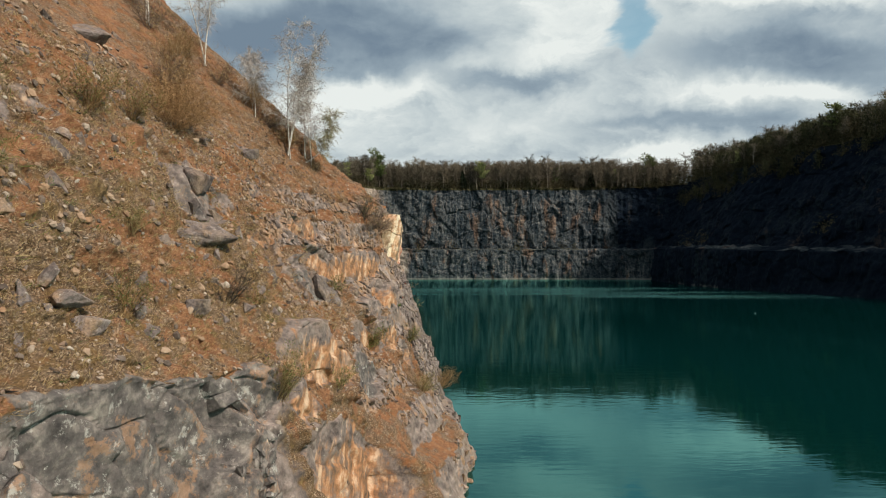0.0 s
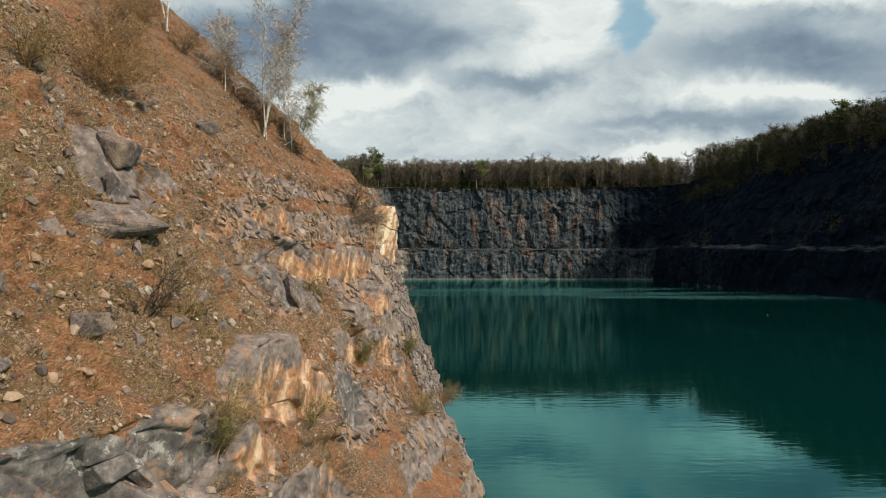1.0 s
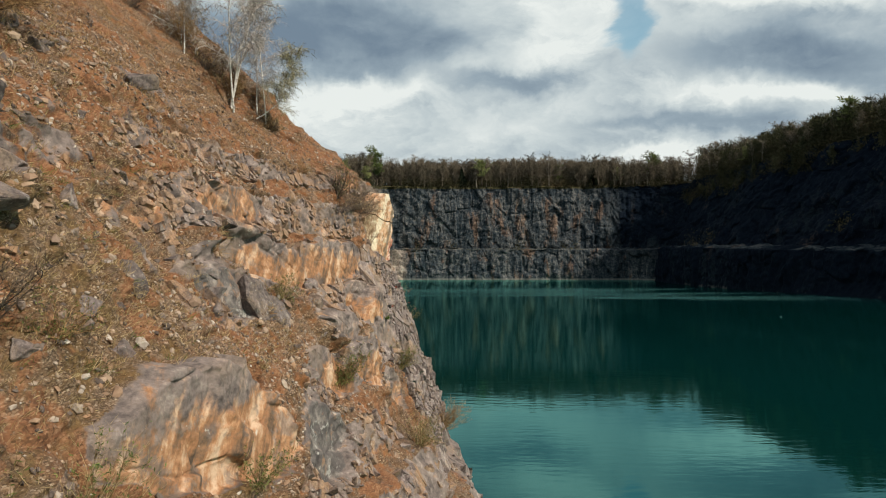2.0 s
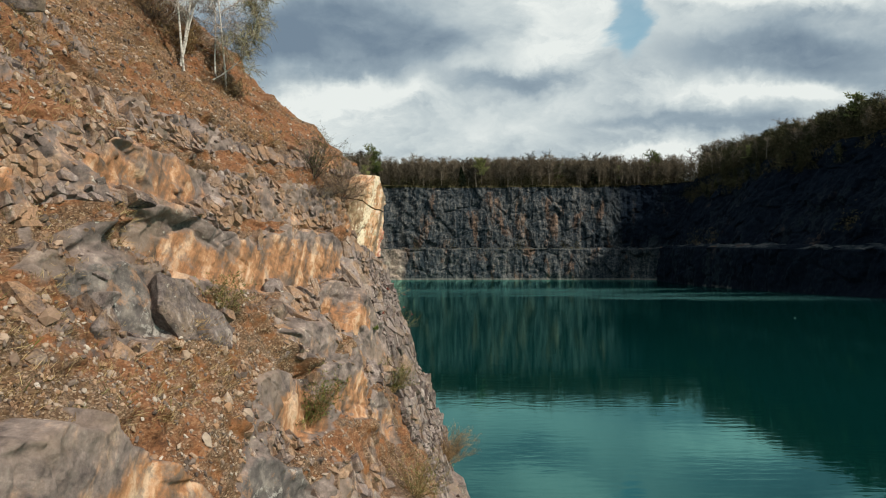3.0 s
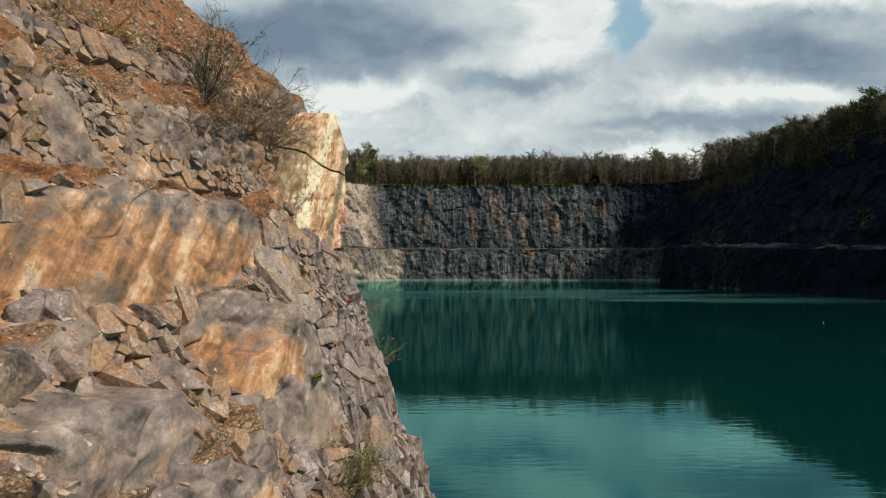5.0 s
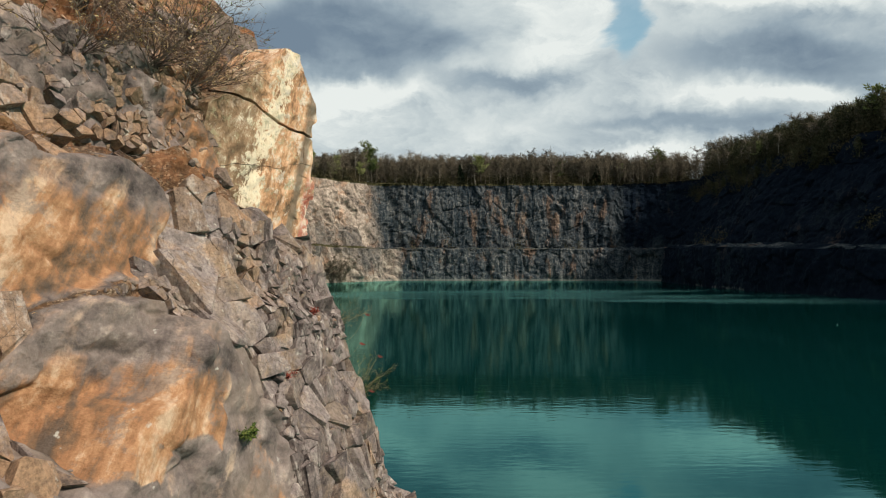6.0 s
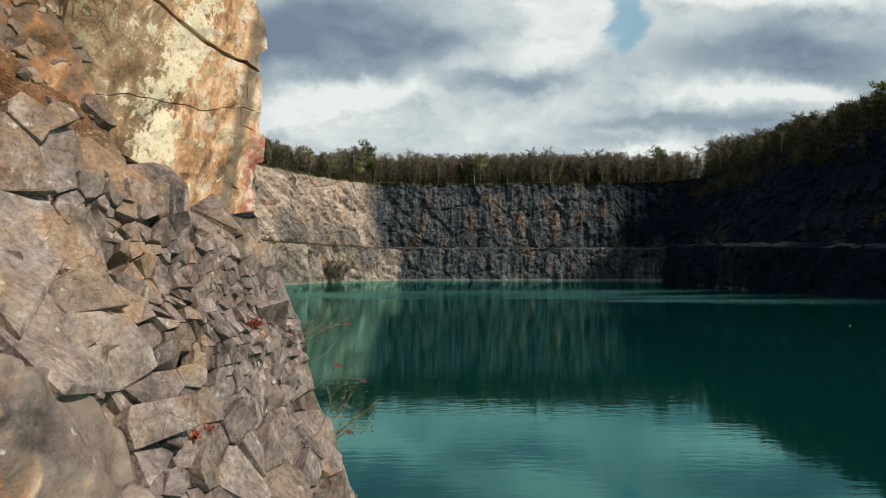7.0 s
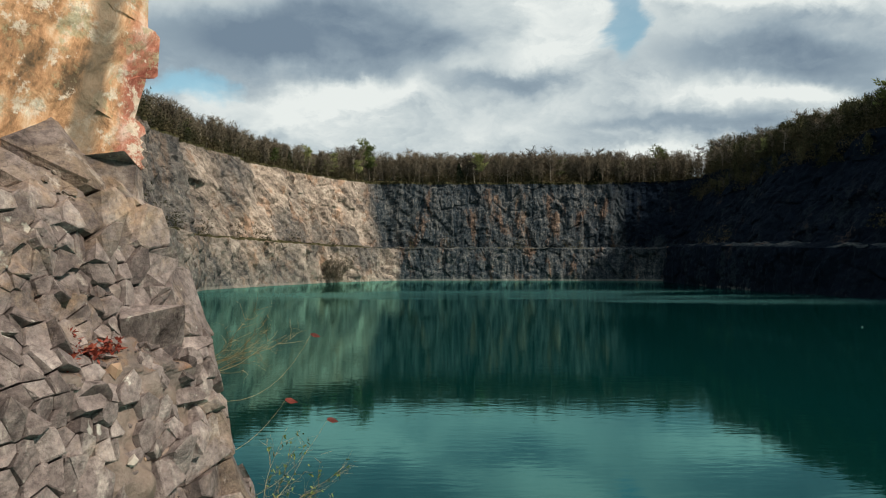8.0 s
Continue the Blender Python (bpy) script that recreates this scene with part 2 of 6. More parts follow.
    earth = k.mix(1.0, earth, (0.94, 0.89, 0.83), "MULTIPLY")
    loose = k.math("ADD", k.attr("soil"), k.math("MULTIPLY", k.math("SUBTRACT", mid, 0.5), 0.9))
    col = k.mix(k.step(loose, 0.42, 0.62), rock, earth)
    col = k.mix(k.step(grain, 0.3, 0.7, 0.0, 0.35), col, k.mix(1.0, col, (0.55, 0.52, 0.5), "MULTIPLY"))
    k.put(b.inputs["Base Color"], col)
    h = k.math("ADD", k.math("MULTIPLY", mid, 0.25), k.math("ADD", k.math("MULTIPLY", k.noise(p, 14, 6, 0.68), 0.6), k.math("MULTIPLY", k.voronoi(p, 8.0), 0.55)))
    h = k.math("ADD", h, k.math("MULTIPLY", grain, k.step(loose, 0.3, 0.7, 0.10, 0.6)))
    k.put(b.inputs["Normal"], k.bump(h, 0.8, 0.045))


def far_rock(k, b):
    p = k.place()
    streak = k.noise(k.scale(p, (0.45, 0.45, 0.05), (0, 4, 0)), 1.0, 8, 0.72, 0.3)
    fine = k.noise(p, 1.3, 8, 0.75)
    blocky = k.noise(k.scale(p, (0.5, 0.5, 1.1)), 0.9, 5, 0.7, 0.6)
    stain = k.noise(p, 0.05, 3, 0.5)
    tone = k.math("ADD", k.math("MULTIPLY", streak, 0.45), k.math("ADD", k.math("MULTIPLY", fine, 0.3), k.math("MULTIPLY", blocky, 0.25)))
    # dark blue-grey ramp: the far wall's shade is put into its colour
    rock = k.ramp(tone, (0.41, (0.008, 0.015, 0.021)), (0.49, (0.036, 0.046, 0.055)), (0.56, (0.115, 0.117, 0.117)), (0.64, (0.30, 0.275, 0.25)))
    rust = k.math("MULTIPLY", k.step(k.noise(k.scale(p, (0.15, 0.15, 0.05)), 1.0, 6, 0.7, 0.3), 0.54, 0.64), 0.55)
    rock = k.mix(rust, rock, k.ramp(tone, (0.42, (0.05, 0.032, 0.024)), (0.5, (0.14, 0.08, 0.05)), (0.6, (0.31, 0.18, 0.11))))
    rock = k.mix(k.step(stain, 0.5, 0.7, 0, 0.5), rock, k.mix(1.0, rock, (0.55, 0.62, 0.72), "MULTIPLY"))
    # pale strata, tipped over; the sunny side's light is painted in as paler rock
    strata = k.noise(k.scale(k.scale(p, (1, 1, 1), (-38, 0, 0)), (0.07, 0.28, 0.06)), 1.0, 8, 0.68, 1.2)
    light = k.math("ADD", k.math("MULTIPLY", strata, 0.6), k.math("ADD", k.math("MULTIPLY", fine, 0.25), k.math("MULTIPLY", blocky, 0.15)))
    sunlit_buff = k.ramp(light, (0.40, (0.06, 0.05, 0.045)), (0.47, (0.25, 0.20, 0.165)), (0.53, (0.43, 0.345, 0.285)), (0.60, (0.62, 0.52, 0.44)))
    sunlit_buff = k.mix(k.step(k.noise(p, 0.11, 5, 0.7), 0.54, 0.64, 0, 0.5), sunlit_buff, k.mix(1.0, sunlit_buff, (0.9, 0.55, 0.32), "MULTIPLY"))
    rock = k.mix(k.attr("pale"), rock, sunlit_buff)
    green = k.ramp(k.noise(p, 0.9, 6, 0.75), (0.35, (0.024, 0.026, 0.013)), (0.55, (0.075, 0.068, 0.034)), (0.72, (0.17, 0.135, 0.072)))
    rock = k.mix(k.step(k.math("ADD", k.attr("soil"), k.math("MULTIPLY", k.math("SUBTRACT", fine, 0.5), 1.4)), 0.4, 0.6), rock, green)
    sep = k.t.nodes.new("ShaderNodeSeparateXYZ")
    k.put(sep.inputs[0], p)
    line = k.step(k.math("ADD", sep.outputs[2], k.math("MULTIPLY", fine, 0.6)), 1.15, 0.85, 0, 0.35)
    rock = k.mix(line, rock, (0.30, 0.28, 0.25))
    # near-black blue that paints the right wall's shade into the rock colour
    wall_shade = k.ramp(k.noise(p, 0.7, 7, 0.75), (0.35, (0.0028, 0.0060, 0.0130)), (0.6, (0.0080, 0.0134, 0.0225)), (0.78, (0.030, 0.037, 0.046)))
    shade_mask = k.math("ADD", k.attr("wall_shade"), k.math("MULTIPLY", k.math("SUBTRACT", tone, 0.5), 2.2))
    rock = k.mix(k.step(shade_mask, 0.40, 0.62), rock, wall_shade)
    k.put(b.inputs["Base Color"], rock)
    k.put(b.inputs["Normal"], k.bump(k.math("ADD", tone, k.math("MULTIPLY", fine, 0.6)), 1.0, 0.7))


def lake(k, b):
    """Murky mineral water: a dark green body under a green-tinted gloss that grows towards grazing sight."""
    t = k.t
    p = k.place()
    lanes = k.noise(k.scale(p, (0.012, 0.05, 1)), 1.0, 3, 0.55, 0.3)
    small = k.noise(k.scale(p, (1.0, 3.4, 1)), 1.0, 3, 0.5, 0.2)
    swell = k.noise(k.scale(p, (0.10, 0.42, 1)), 1.0, 2, 0.5)
    h = k.math("ADD", k.math("MULTIPLY", small, 0.30), k.math("MULTIPLY", swell, 0.5))
    nrm = k.bump(h, 0.036, 0.35)
    body = t.nodes.new("ShaderNodeBsdfDiffuse")
    k.put(body.inputs["Color"], k.mix(k.noise(k.scale(p, (0.02, 0.03, 1)), 1.0, 2), (0.0008, 0.015, 0.0138), (0.001, 0.026, 0.0235)))
    gloss = t.nodes.new("ShaderNodeBsdfGlossy")
    gloss.inputs["Color"].default_value = (0.39, 0.88, 0.83, 1)
    sep = t.nodes.new("ShaderNodeSeparateXYZ")
    k.put(sep.inputs[0], p)
    breeze = k.math("MULTIPLY", k.step(sep.outputs[1], 85.0, 120.0), k.step(sep.outputs[1], 190.0, 150.0))
    k.put(gloss.inputs["Roughness"], k.math("ADD", 0.012, k.math("MULTIPLY", breeze, k.step(lanes, 0.42, 0.58, 0.02, 0.20))))
    k.put(gloss.inputs["Normal"], nrm)
    fres = t.nodes.new("ShaderNodeFresnel")
    fres.inputs["IOR"].default_value = 2.1
    k.put(fres.inputs["Normal"], nrm)
    mixed = t.nodes.new("ShaderNodeMixShader")
    k.put(mixed.inputs[0], fres.outputs[0])
    t.links.new(body.outputs[0], mixed.inputs[1])
    t.links.new(gloss.outputs[0], mixed.inputs[2])
    out = [n for n in t.nodes if n.type == "OUTPUT_MATERIAL"][0]
    t.links.new(mixed.outputs[0], out.inputs["Surface"])
    t.nodes.remove(b)


def plain(colours, scale=6.0, stretch=(1, 1, 1), vary=0.35, bump=0.3, dist=0.01, by="random"):
    def build(k, b):
        c = k.scale(k.coords("Object"), stretch)
        n = k.noise(c, scale, 5, 0.6)
        r = k.random() if by == "random" else k.island()
        f = k.math("ADD", n, k.math("MULTIPLY", k.math("SUBTRACT", r, 0.5), vary))
        stops = [(0.25 + 0.5 * i / max(1, len(colours) - 1), c3) for i, c3 in enumerate(colours)]
        k.put(b.inputs["Base Color"], k.ramp(f, *stops))
        if bump:
            k.put(b.inputs["Normal"], k.bump(n, bump, dist))
    return build


M_CLIFF = material("quarry_rock", cliff_rock, 0.88, 0.25)
M_FAR = material("far_rock", far_rock, 0.95, 0.03)
M_LAKE = material("lake_water", lake, 0.04, 0.5)
M_MEADOW = material("rim_ground", plain([(0.03, 0.035, 0.015), (0.07, 0.065, 0.03), (0.13, 0.10, 0.05)], 0.2, bump=0.5, dist=0.3), 1.0, 0.05)


# ---- the near cliff ----
# swells and hollows of the slope: along it, height, how far out, half widths
SWELLS = [(15.6, 7.5, 0.26, 1.3, 0.6), (21.0, 7.8, 0.34, 1.0, 0.8), (19.6, 9.9, -0.42, 1.8, 0.7), (14.8, 9.0, 0.32, 1.2, 0.6), (8.0, 5.8, -0.3, 1.6, 0.5), (18.0, 5.35, -0.22, 1.5, 0.3)]
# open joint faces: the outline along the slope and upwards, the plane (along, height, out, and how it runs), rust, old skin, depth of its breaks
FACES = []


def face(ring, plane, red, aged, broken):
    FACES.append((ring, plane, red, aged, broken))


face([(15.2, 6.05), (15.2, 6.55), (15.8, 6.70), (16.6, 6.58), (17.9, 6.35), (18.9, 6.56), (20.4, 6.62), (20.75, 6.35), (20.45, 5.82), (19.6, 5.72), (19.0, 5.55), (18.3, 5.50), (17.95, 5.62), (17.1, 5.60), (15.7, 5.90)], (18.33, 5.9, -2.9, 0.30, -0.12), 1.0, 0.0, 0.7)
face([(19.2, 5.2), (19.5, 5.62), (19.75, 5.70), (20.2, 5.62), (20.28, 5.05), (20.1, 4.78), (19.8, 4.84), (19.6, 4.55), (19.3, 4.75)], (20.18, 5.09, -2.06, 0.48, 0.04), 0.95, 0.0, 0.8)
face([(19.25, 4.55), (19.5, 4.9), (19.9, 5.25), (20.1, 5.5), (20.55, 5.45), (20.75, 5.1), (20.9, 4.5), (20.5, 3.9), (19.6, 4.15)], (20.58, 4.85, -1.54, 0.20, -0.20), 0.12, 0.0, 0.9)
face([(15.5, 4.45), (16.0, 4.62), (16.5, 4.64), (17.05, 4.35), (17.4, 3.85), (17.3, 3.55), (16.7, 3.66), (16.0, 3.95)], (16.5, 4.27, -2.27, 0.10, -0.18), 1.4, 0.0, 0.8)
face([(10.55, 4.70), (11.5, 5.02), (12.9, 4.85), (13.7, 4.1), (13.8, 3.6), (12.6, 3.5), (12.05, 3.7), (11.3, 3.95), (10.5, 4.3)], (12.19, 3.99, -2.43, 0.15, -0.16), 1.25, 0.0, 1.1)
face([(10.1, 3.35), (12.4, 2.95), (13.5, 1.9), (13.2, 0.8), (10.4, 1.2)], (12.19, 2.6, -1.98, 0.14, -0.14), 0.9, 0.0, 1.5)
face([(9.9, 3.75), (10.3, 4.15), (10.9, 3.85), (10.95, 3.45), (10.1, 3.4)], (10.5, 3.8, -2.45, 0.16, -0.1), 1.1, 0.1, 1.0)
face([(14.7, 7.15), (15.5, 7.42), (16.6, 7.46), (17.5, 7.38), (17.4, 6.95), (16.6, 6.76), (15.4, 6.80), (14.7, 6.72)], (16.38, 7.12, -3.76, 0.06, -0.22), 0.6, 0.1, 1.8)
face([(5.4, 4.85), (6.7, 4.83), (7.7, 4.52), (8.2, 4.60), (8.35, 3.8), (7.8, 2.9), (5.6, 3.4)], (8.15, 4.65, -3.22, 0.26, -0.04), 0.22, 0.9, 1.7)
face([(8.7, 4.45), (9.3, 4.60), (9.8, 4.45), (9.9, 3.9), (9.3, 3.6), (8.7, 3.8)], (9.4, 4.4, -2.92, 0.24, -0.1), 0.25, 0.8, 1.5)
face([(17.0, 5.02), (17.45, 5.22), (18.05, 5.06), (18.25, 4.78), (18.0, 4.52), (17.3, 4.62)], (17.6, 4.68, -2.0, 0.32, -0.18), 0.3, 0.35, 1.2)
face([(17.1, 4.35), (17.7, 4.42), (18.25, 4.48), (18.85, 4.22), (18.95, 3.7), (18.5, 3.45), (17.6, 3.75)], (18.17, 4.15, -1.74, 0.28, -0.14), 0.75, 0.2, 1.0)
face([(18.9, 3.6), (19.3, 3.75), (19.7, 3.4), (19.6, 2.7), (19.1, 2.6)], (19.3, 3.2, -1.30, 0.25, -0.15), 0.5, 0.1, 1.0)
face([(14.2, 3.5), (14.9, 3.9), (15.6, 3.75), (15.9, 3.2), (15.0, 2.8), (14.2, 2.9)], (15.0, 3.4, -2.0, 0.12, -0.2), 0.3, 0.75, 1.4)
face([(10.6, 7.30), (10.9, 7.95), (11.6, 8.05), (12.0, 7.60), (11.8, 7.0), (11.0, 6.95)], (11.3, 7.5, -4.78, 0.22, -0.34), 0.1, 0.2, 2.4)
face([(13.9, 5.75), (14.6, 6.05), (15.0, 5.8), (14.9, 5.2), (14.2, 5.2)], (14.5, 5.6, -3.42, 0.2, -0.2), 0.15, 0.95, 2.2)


def ring_inside(ring, y, z):
    """How far inside a closed outline a place lies; below nought outside."""
    near, inside = np.full_like(y, 9.0), np.zeros(y.shape, dtype=bool)
    for (y0, z0), (y1, z1) in zip(ring, ring[1:] + ring[:1]):
        dy, dz = y1 - y0, z1 - z0
        f = np.clip(((y - y0) * dy + (z - z0) * dz) / (dy * dy + dz * dz), 0, 1)
        near = np.minimum(near, np.hypot(y - y0 - f * dy, z - z0 - f * dz))
        if abs(dz) > 1e-9:
            inside ^= ((z0 > z) != (z1 > z)) & (y < y0 + (z - z0) * dy / dz)
    return np.where(inside, near, -near)


def slope_x(y, z):
    """How far out the slope stands at a place along it and a height."""
    u, w = (np.clip(y, 3.0, 23.0) - 16) / 8, (np.clip(z, -1.0, 10.5) - 6) / 4
    x = (-3.262 + 1.347 * u - 2.311 * w + 0.766 * u * u + 0.453 * u * w - 0.418 * w * w
         + 0.517 * u ** 3 + 0.498 * u * u * w - 0.246 * u * w * w - 0.386 * w ** 3)
    x = x - 1.05 * np.maximum(z - 10.5, 0)
    for cy, cz, by, ry, rz in SWELLS:
        x = x + by * np.exp(-((y - cy) / ry) ** 2 - ((z - cz) / rz) ** 2)
    # the toe runs out above the water; the head of the nose stands steeper
    x = x - 0.35 * smooth(20.5, 23.0, y) * smooth(4.2, 1.0, z) + 0.30 * np.exp(-((y - 18.3) / 1.2) ** 2) * smooth(2.6, 1.0, z)
    x = x + 0.30 * smooth(20.6, 21.4, y) * smooth(7.4, 8.2, z) * smooth(9.4, 8.4, z)
    x = x - 0.20 * smooth(21.4, 22.6, y) * smooth(2.6, 3.6, z) * smooth(7.6, 6.2, z) - 0.45 * smooth(21.6, 22.1, y) * smooth(5.85, 6.1, z) * smooth(8.2, 7.4, z)
    # round the nose the face turns away
    end = 22.55 + 0.35 * smooth(4.2, 2.5, z) - 0.4 * smooth(8.0, 10.0, z)
    past = np.maximum(y - end, 0)
    return x - (0.75 + 1.3 * smooth(5.7, 6.5, z)) * smooth(0.0, 1.1, past) - (0.45 + 1.6 * smooth(8.0, 10.5, z)) * past


# ledges of the rock: foot and head of each steep face
LEDGES = [(-0.6, 0.9), (1.3, 2.3), (2.6, 3.35), (3.75, 4.45), (4.75, 5.5), (5.75, 6.45), (6.75, 7.5), (7.95, 8.45), (8.9, 9.3), (10.0, 10.5), (11.3, 11.8), (12.8, 13.3), (14.2, 14.6)]


# banks of earth and chips between the rocks
EARTH = [(14.6, 18.3, 4.45, 5.6), (12.3, 15.2, 3.3, 4.7), (14.5, 16.2, 5.9, 6.5), (17.4, 19.4, 8.5, 9.3), (18.3, 20.4, 2.0, 3.5), (16.4, 18.0, 2.4, 3.5), (13.6, 15.2, 1.6, 2.7)]


# knobs of rock that break through the earth higher up
OUTCROPS = [(10.8, 13.2, 7.2, 8.7), (14.2, 16.8, 8.6, 9.6), (7.6, 10.5, 10.6, 12.0), (8.8, 10.2, 6.6, 7.4), (12.8, 14.5, 5.4, 7.0), (8.4, 11.6, 7.0, 7.9), (7.2, 9.2, 8.0, 8.7)]


def near_cliff():
    ys = np.concatenate([np.arange(-9, 4, 0.16), np.arange(4, 12, 0.032), np.arange(12, 18.5, 0.026), np.arange(18.5, 20.6, 0.019), np.arange(20.6, 23.0, 0.0125), np.arange(23.0, 23.6, 0.03), np.arange(23.6, 37, 0.12)])
    vs = np.concatenate([np.arange(-1, 2.4, 0.06), np.arange(2.4, 3.8, 0.018), np.arange(3.8, 6.3, 0.0115), np.arange(6.3, 8.6, 0.0165), np.arange(8.6, 11, 0.035), np.arange(11, 17.5, 0.09)])
    Y, V = np.meshgrid(ys, vs, indexing="ij")
    zero = np.zeros_like(Y)
    flat = np.stack([Y * 0.35, zero, V * 0.15], -1)
    lift = 0.28 * fbm(flat, 3, 5) + 0.10 * fbm(np.stack([Y * 1.4, zero, V * 0.5], -1), 3, 9)
    v = V - lift
    z, q = v.copy(), v.copy()
    # steep faces and flat treads between them
    knots_v, knots_z, knots_q = [-3.0], [-3.0], [-3.0]
    for foot, head in LEDGES:
        knots_v += [foot, head]
        knots_z += [foot - 0.10, head + 0.07]
        knots_q += [foot + 0.10, foot + 0.34 * (head - foot) + 0.04]
    knots_v.append(22.0), knots_z.append(22.0), knots_q.append(22.0)
    zt, qt = np.interp(v, knots_v, knots_z), np.interp(v, knots_v, knots_q)
    # one tall outcrop under the grassy part
    first = smooth(14.8, 13.6, Y)
    zt = zt * (1 - first) + first * np.interp(v, (-3, 0, 1.2, 2.5, 4.55, 5.15, 22), (-3, 0, 1.5, 2.3, 4.62, 4.95, 22))
    qt = qt * (1 - first) + first * np.interp(v, (-3, 0, 1.2, 2.5, 4.55, 5.15, 22), (-3, 0, 0.4, 3.00, 3.60, 5.15, 22))
    rocky = smooth(12.0, 14.8, Y) * smooth(9.4, 7.6, V)
    rocky = np.maximum(rocky, smooth(5.2, 4.2, V) * smooth(8.6, 4.6, np.abs(Y - 4)) )
    patch = 0.5 + 0.5 * fbm(np.stack([Y * 0.5, zero, V * 0.6], -1), 3, 21)
    rocky = np.clip(rocky * (0.55 + 0.75 * patch) + 0.16 * smooth(0.5, 0.8, patch), 0, 1)
    for y0, y1, z0, z1 in EARTH:
        bare = smooth(y0 - 0.5, y0 + 0.5, Y) * smooth(y1 + 0.5, y1 - 0.5, Y) * smooth(z0 - 0.2, z0 + 0.15, V) * smooth(z1 + 0.2, z1 - 0.15, V)
        rocky = rocky * (1 - 0.85 * bare * smooth(0.9, 0.5, patch))
    knobs = np.zeros_like(Y)
    for y0, y1, z0, z1 in OUTCROPS:
        knob = smooth(y0 - 0.4, y0 + 0.4, Y) * smooth(y1 + 0.4, y1 - 0.4, Y) * smooth(z0 - 0.3, z0 + 0.2, V) * smooth(z1 + 0.3, z1 - 0.2, V)
        knobs = np.maximum(knobs, knob * smooth(0.35, 0.6, patch))
    rocky = np.maximum(rocky, knobs)
    step_up = rocky * (0.45 + 0.55 * first)
    z = z + (zt - v) * step_up + lift
    q = q + (qt - v) * step_up + lift
    X = slope_x(Y, q)
    P = np.stack([X, Y, z], -1)
    # the slope's broad outward way, along which all relief stands out
    n = np.stack([np.ones_like(X), -np.gradient(slope_x(Y, V), axis=0) / np.gradient(Y, axis=0), 0.45 + 0 * X], -1)
    n[..., 1] = np.clip(n[..., 1], -0.9, 1.2)
    n = box_blur(n, (30, 30))
    n /= np.linalg.norm(n, axis=-1, keepdims=True)
    steep = np.gradient(zt, axis=1) / (np.abs(np.gradient(zt, axis=1)) + np.abs(np.gradient(qt, axis=1)) + 1e-6)
    steep = smooth(0.45, 0.75, steep) * rocky
    p = P + 0.10 * np.stack([fbm(P * 2.0, 2, 31), fbm(P * 2.0, 2, 32), fbm(P * 2.0, 2, 33)], -1)
    shear = np.stack([p[..., 0] + 0.30 * p[..., 2], p[..., 1] + 0.30 * p[..., 2], p[..., 2] * 0.8], -1)
    b1, c1 = blocks(shear * 1.2, 41, 1.0, 16.0)
    b2, c2 = blocks(shear * 2.9, 47, 1.2, 20.0)
    b3, c3 = blocks(shear * 7.0, 53, 1.2, 22.0)
    nose = smooth(20.1, 20.9, Y) * smooth(6.7, 6.1, z)
    hard = smooth(0.18, 0.5, rocky)
    # open joint faces with rubble treads above and below
    slab, low, old_face = np.zeros_like(Y), np.zeros_like(Y), np.zeros_like(Y)
    jag_y = 0.10 * fbm(np.stack([Y * 2.2, zero, z * 2.2], -1), 3, 25) + 0.05 * b2
    jag_z = 0.08 * fbm(np.stack([Y * 2.2, zero, z * 2.2], -1), 3, 26) + 0.06 * b2
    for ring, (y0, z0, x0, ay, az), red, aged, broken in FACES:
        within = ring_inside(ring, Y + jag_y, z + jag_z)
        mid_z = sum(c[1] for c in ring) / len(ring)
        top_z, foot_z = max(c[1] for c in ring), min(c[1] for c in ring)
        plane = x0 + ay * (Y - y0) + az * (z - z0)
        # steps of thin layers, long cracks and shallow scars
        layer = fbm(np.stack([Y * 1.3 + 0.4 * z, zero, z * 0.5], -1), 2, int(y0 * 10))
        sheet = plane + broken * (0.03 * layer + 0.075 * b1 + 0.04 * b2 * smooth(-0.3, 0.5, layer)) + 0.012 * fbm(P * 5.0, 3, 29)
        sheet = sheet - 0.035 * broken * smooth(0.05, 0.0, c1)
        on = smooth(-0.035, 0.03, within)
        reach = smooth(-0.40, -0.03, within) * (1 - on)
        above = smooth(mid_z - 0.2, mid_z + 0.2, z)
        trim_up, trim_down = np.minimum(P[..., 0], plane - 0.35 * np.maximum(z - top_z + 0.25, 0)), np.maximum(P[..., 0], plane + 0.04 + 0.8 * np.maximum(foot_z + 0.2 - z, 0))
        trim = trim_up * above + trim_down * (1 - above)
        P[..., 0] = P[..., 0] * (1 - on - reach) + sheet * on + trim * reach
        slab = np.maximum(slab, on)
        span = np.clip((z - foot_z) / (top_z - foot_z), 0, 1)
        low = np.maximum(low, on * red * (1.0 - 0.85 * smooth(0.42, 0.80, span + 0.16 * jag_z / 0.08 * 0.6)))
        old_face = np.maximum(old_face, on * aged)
    for y0, y1, z0, z1 in BROWN:
        low = np.maximum(low, 0.8 * smooth(y0 - 0.3, y0 + 0.3, Y) * smooth(y1 + 0.3, y1 - 0.3, Y) * smooth(z0 - 0.3, z0 + 0.3, z) * smooth(z1 + 0.3, z1 - 0.3, z))
    rough = np.clip(hard * (1 - slab), 0, 1)
    base = box_blur(P, (5, 5))
    h = rough * (0.10 * (1 - 0.8 * nose) * b1 + 0.085 * (1 - 0.85 * nose) * b2 + 0.030 * b3) - 0.05 * nose * rough
    h -= rough * (0.05 * smooth(0.07, 0.0, c1) + 0.05 * smooth(0.07, 0.0, c2) + 0.018 * smooth(0.10, 0.0, c3))
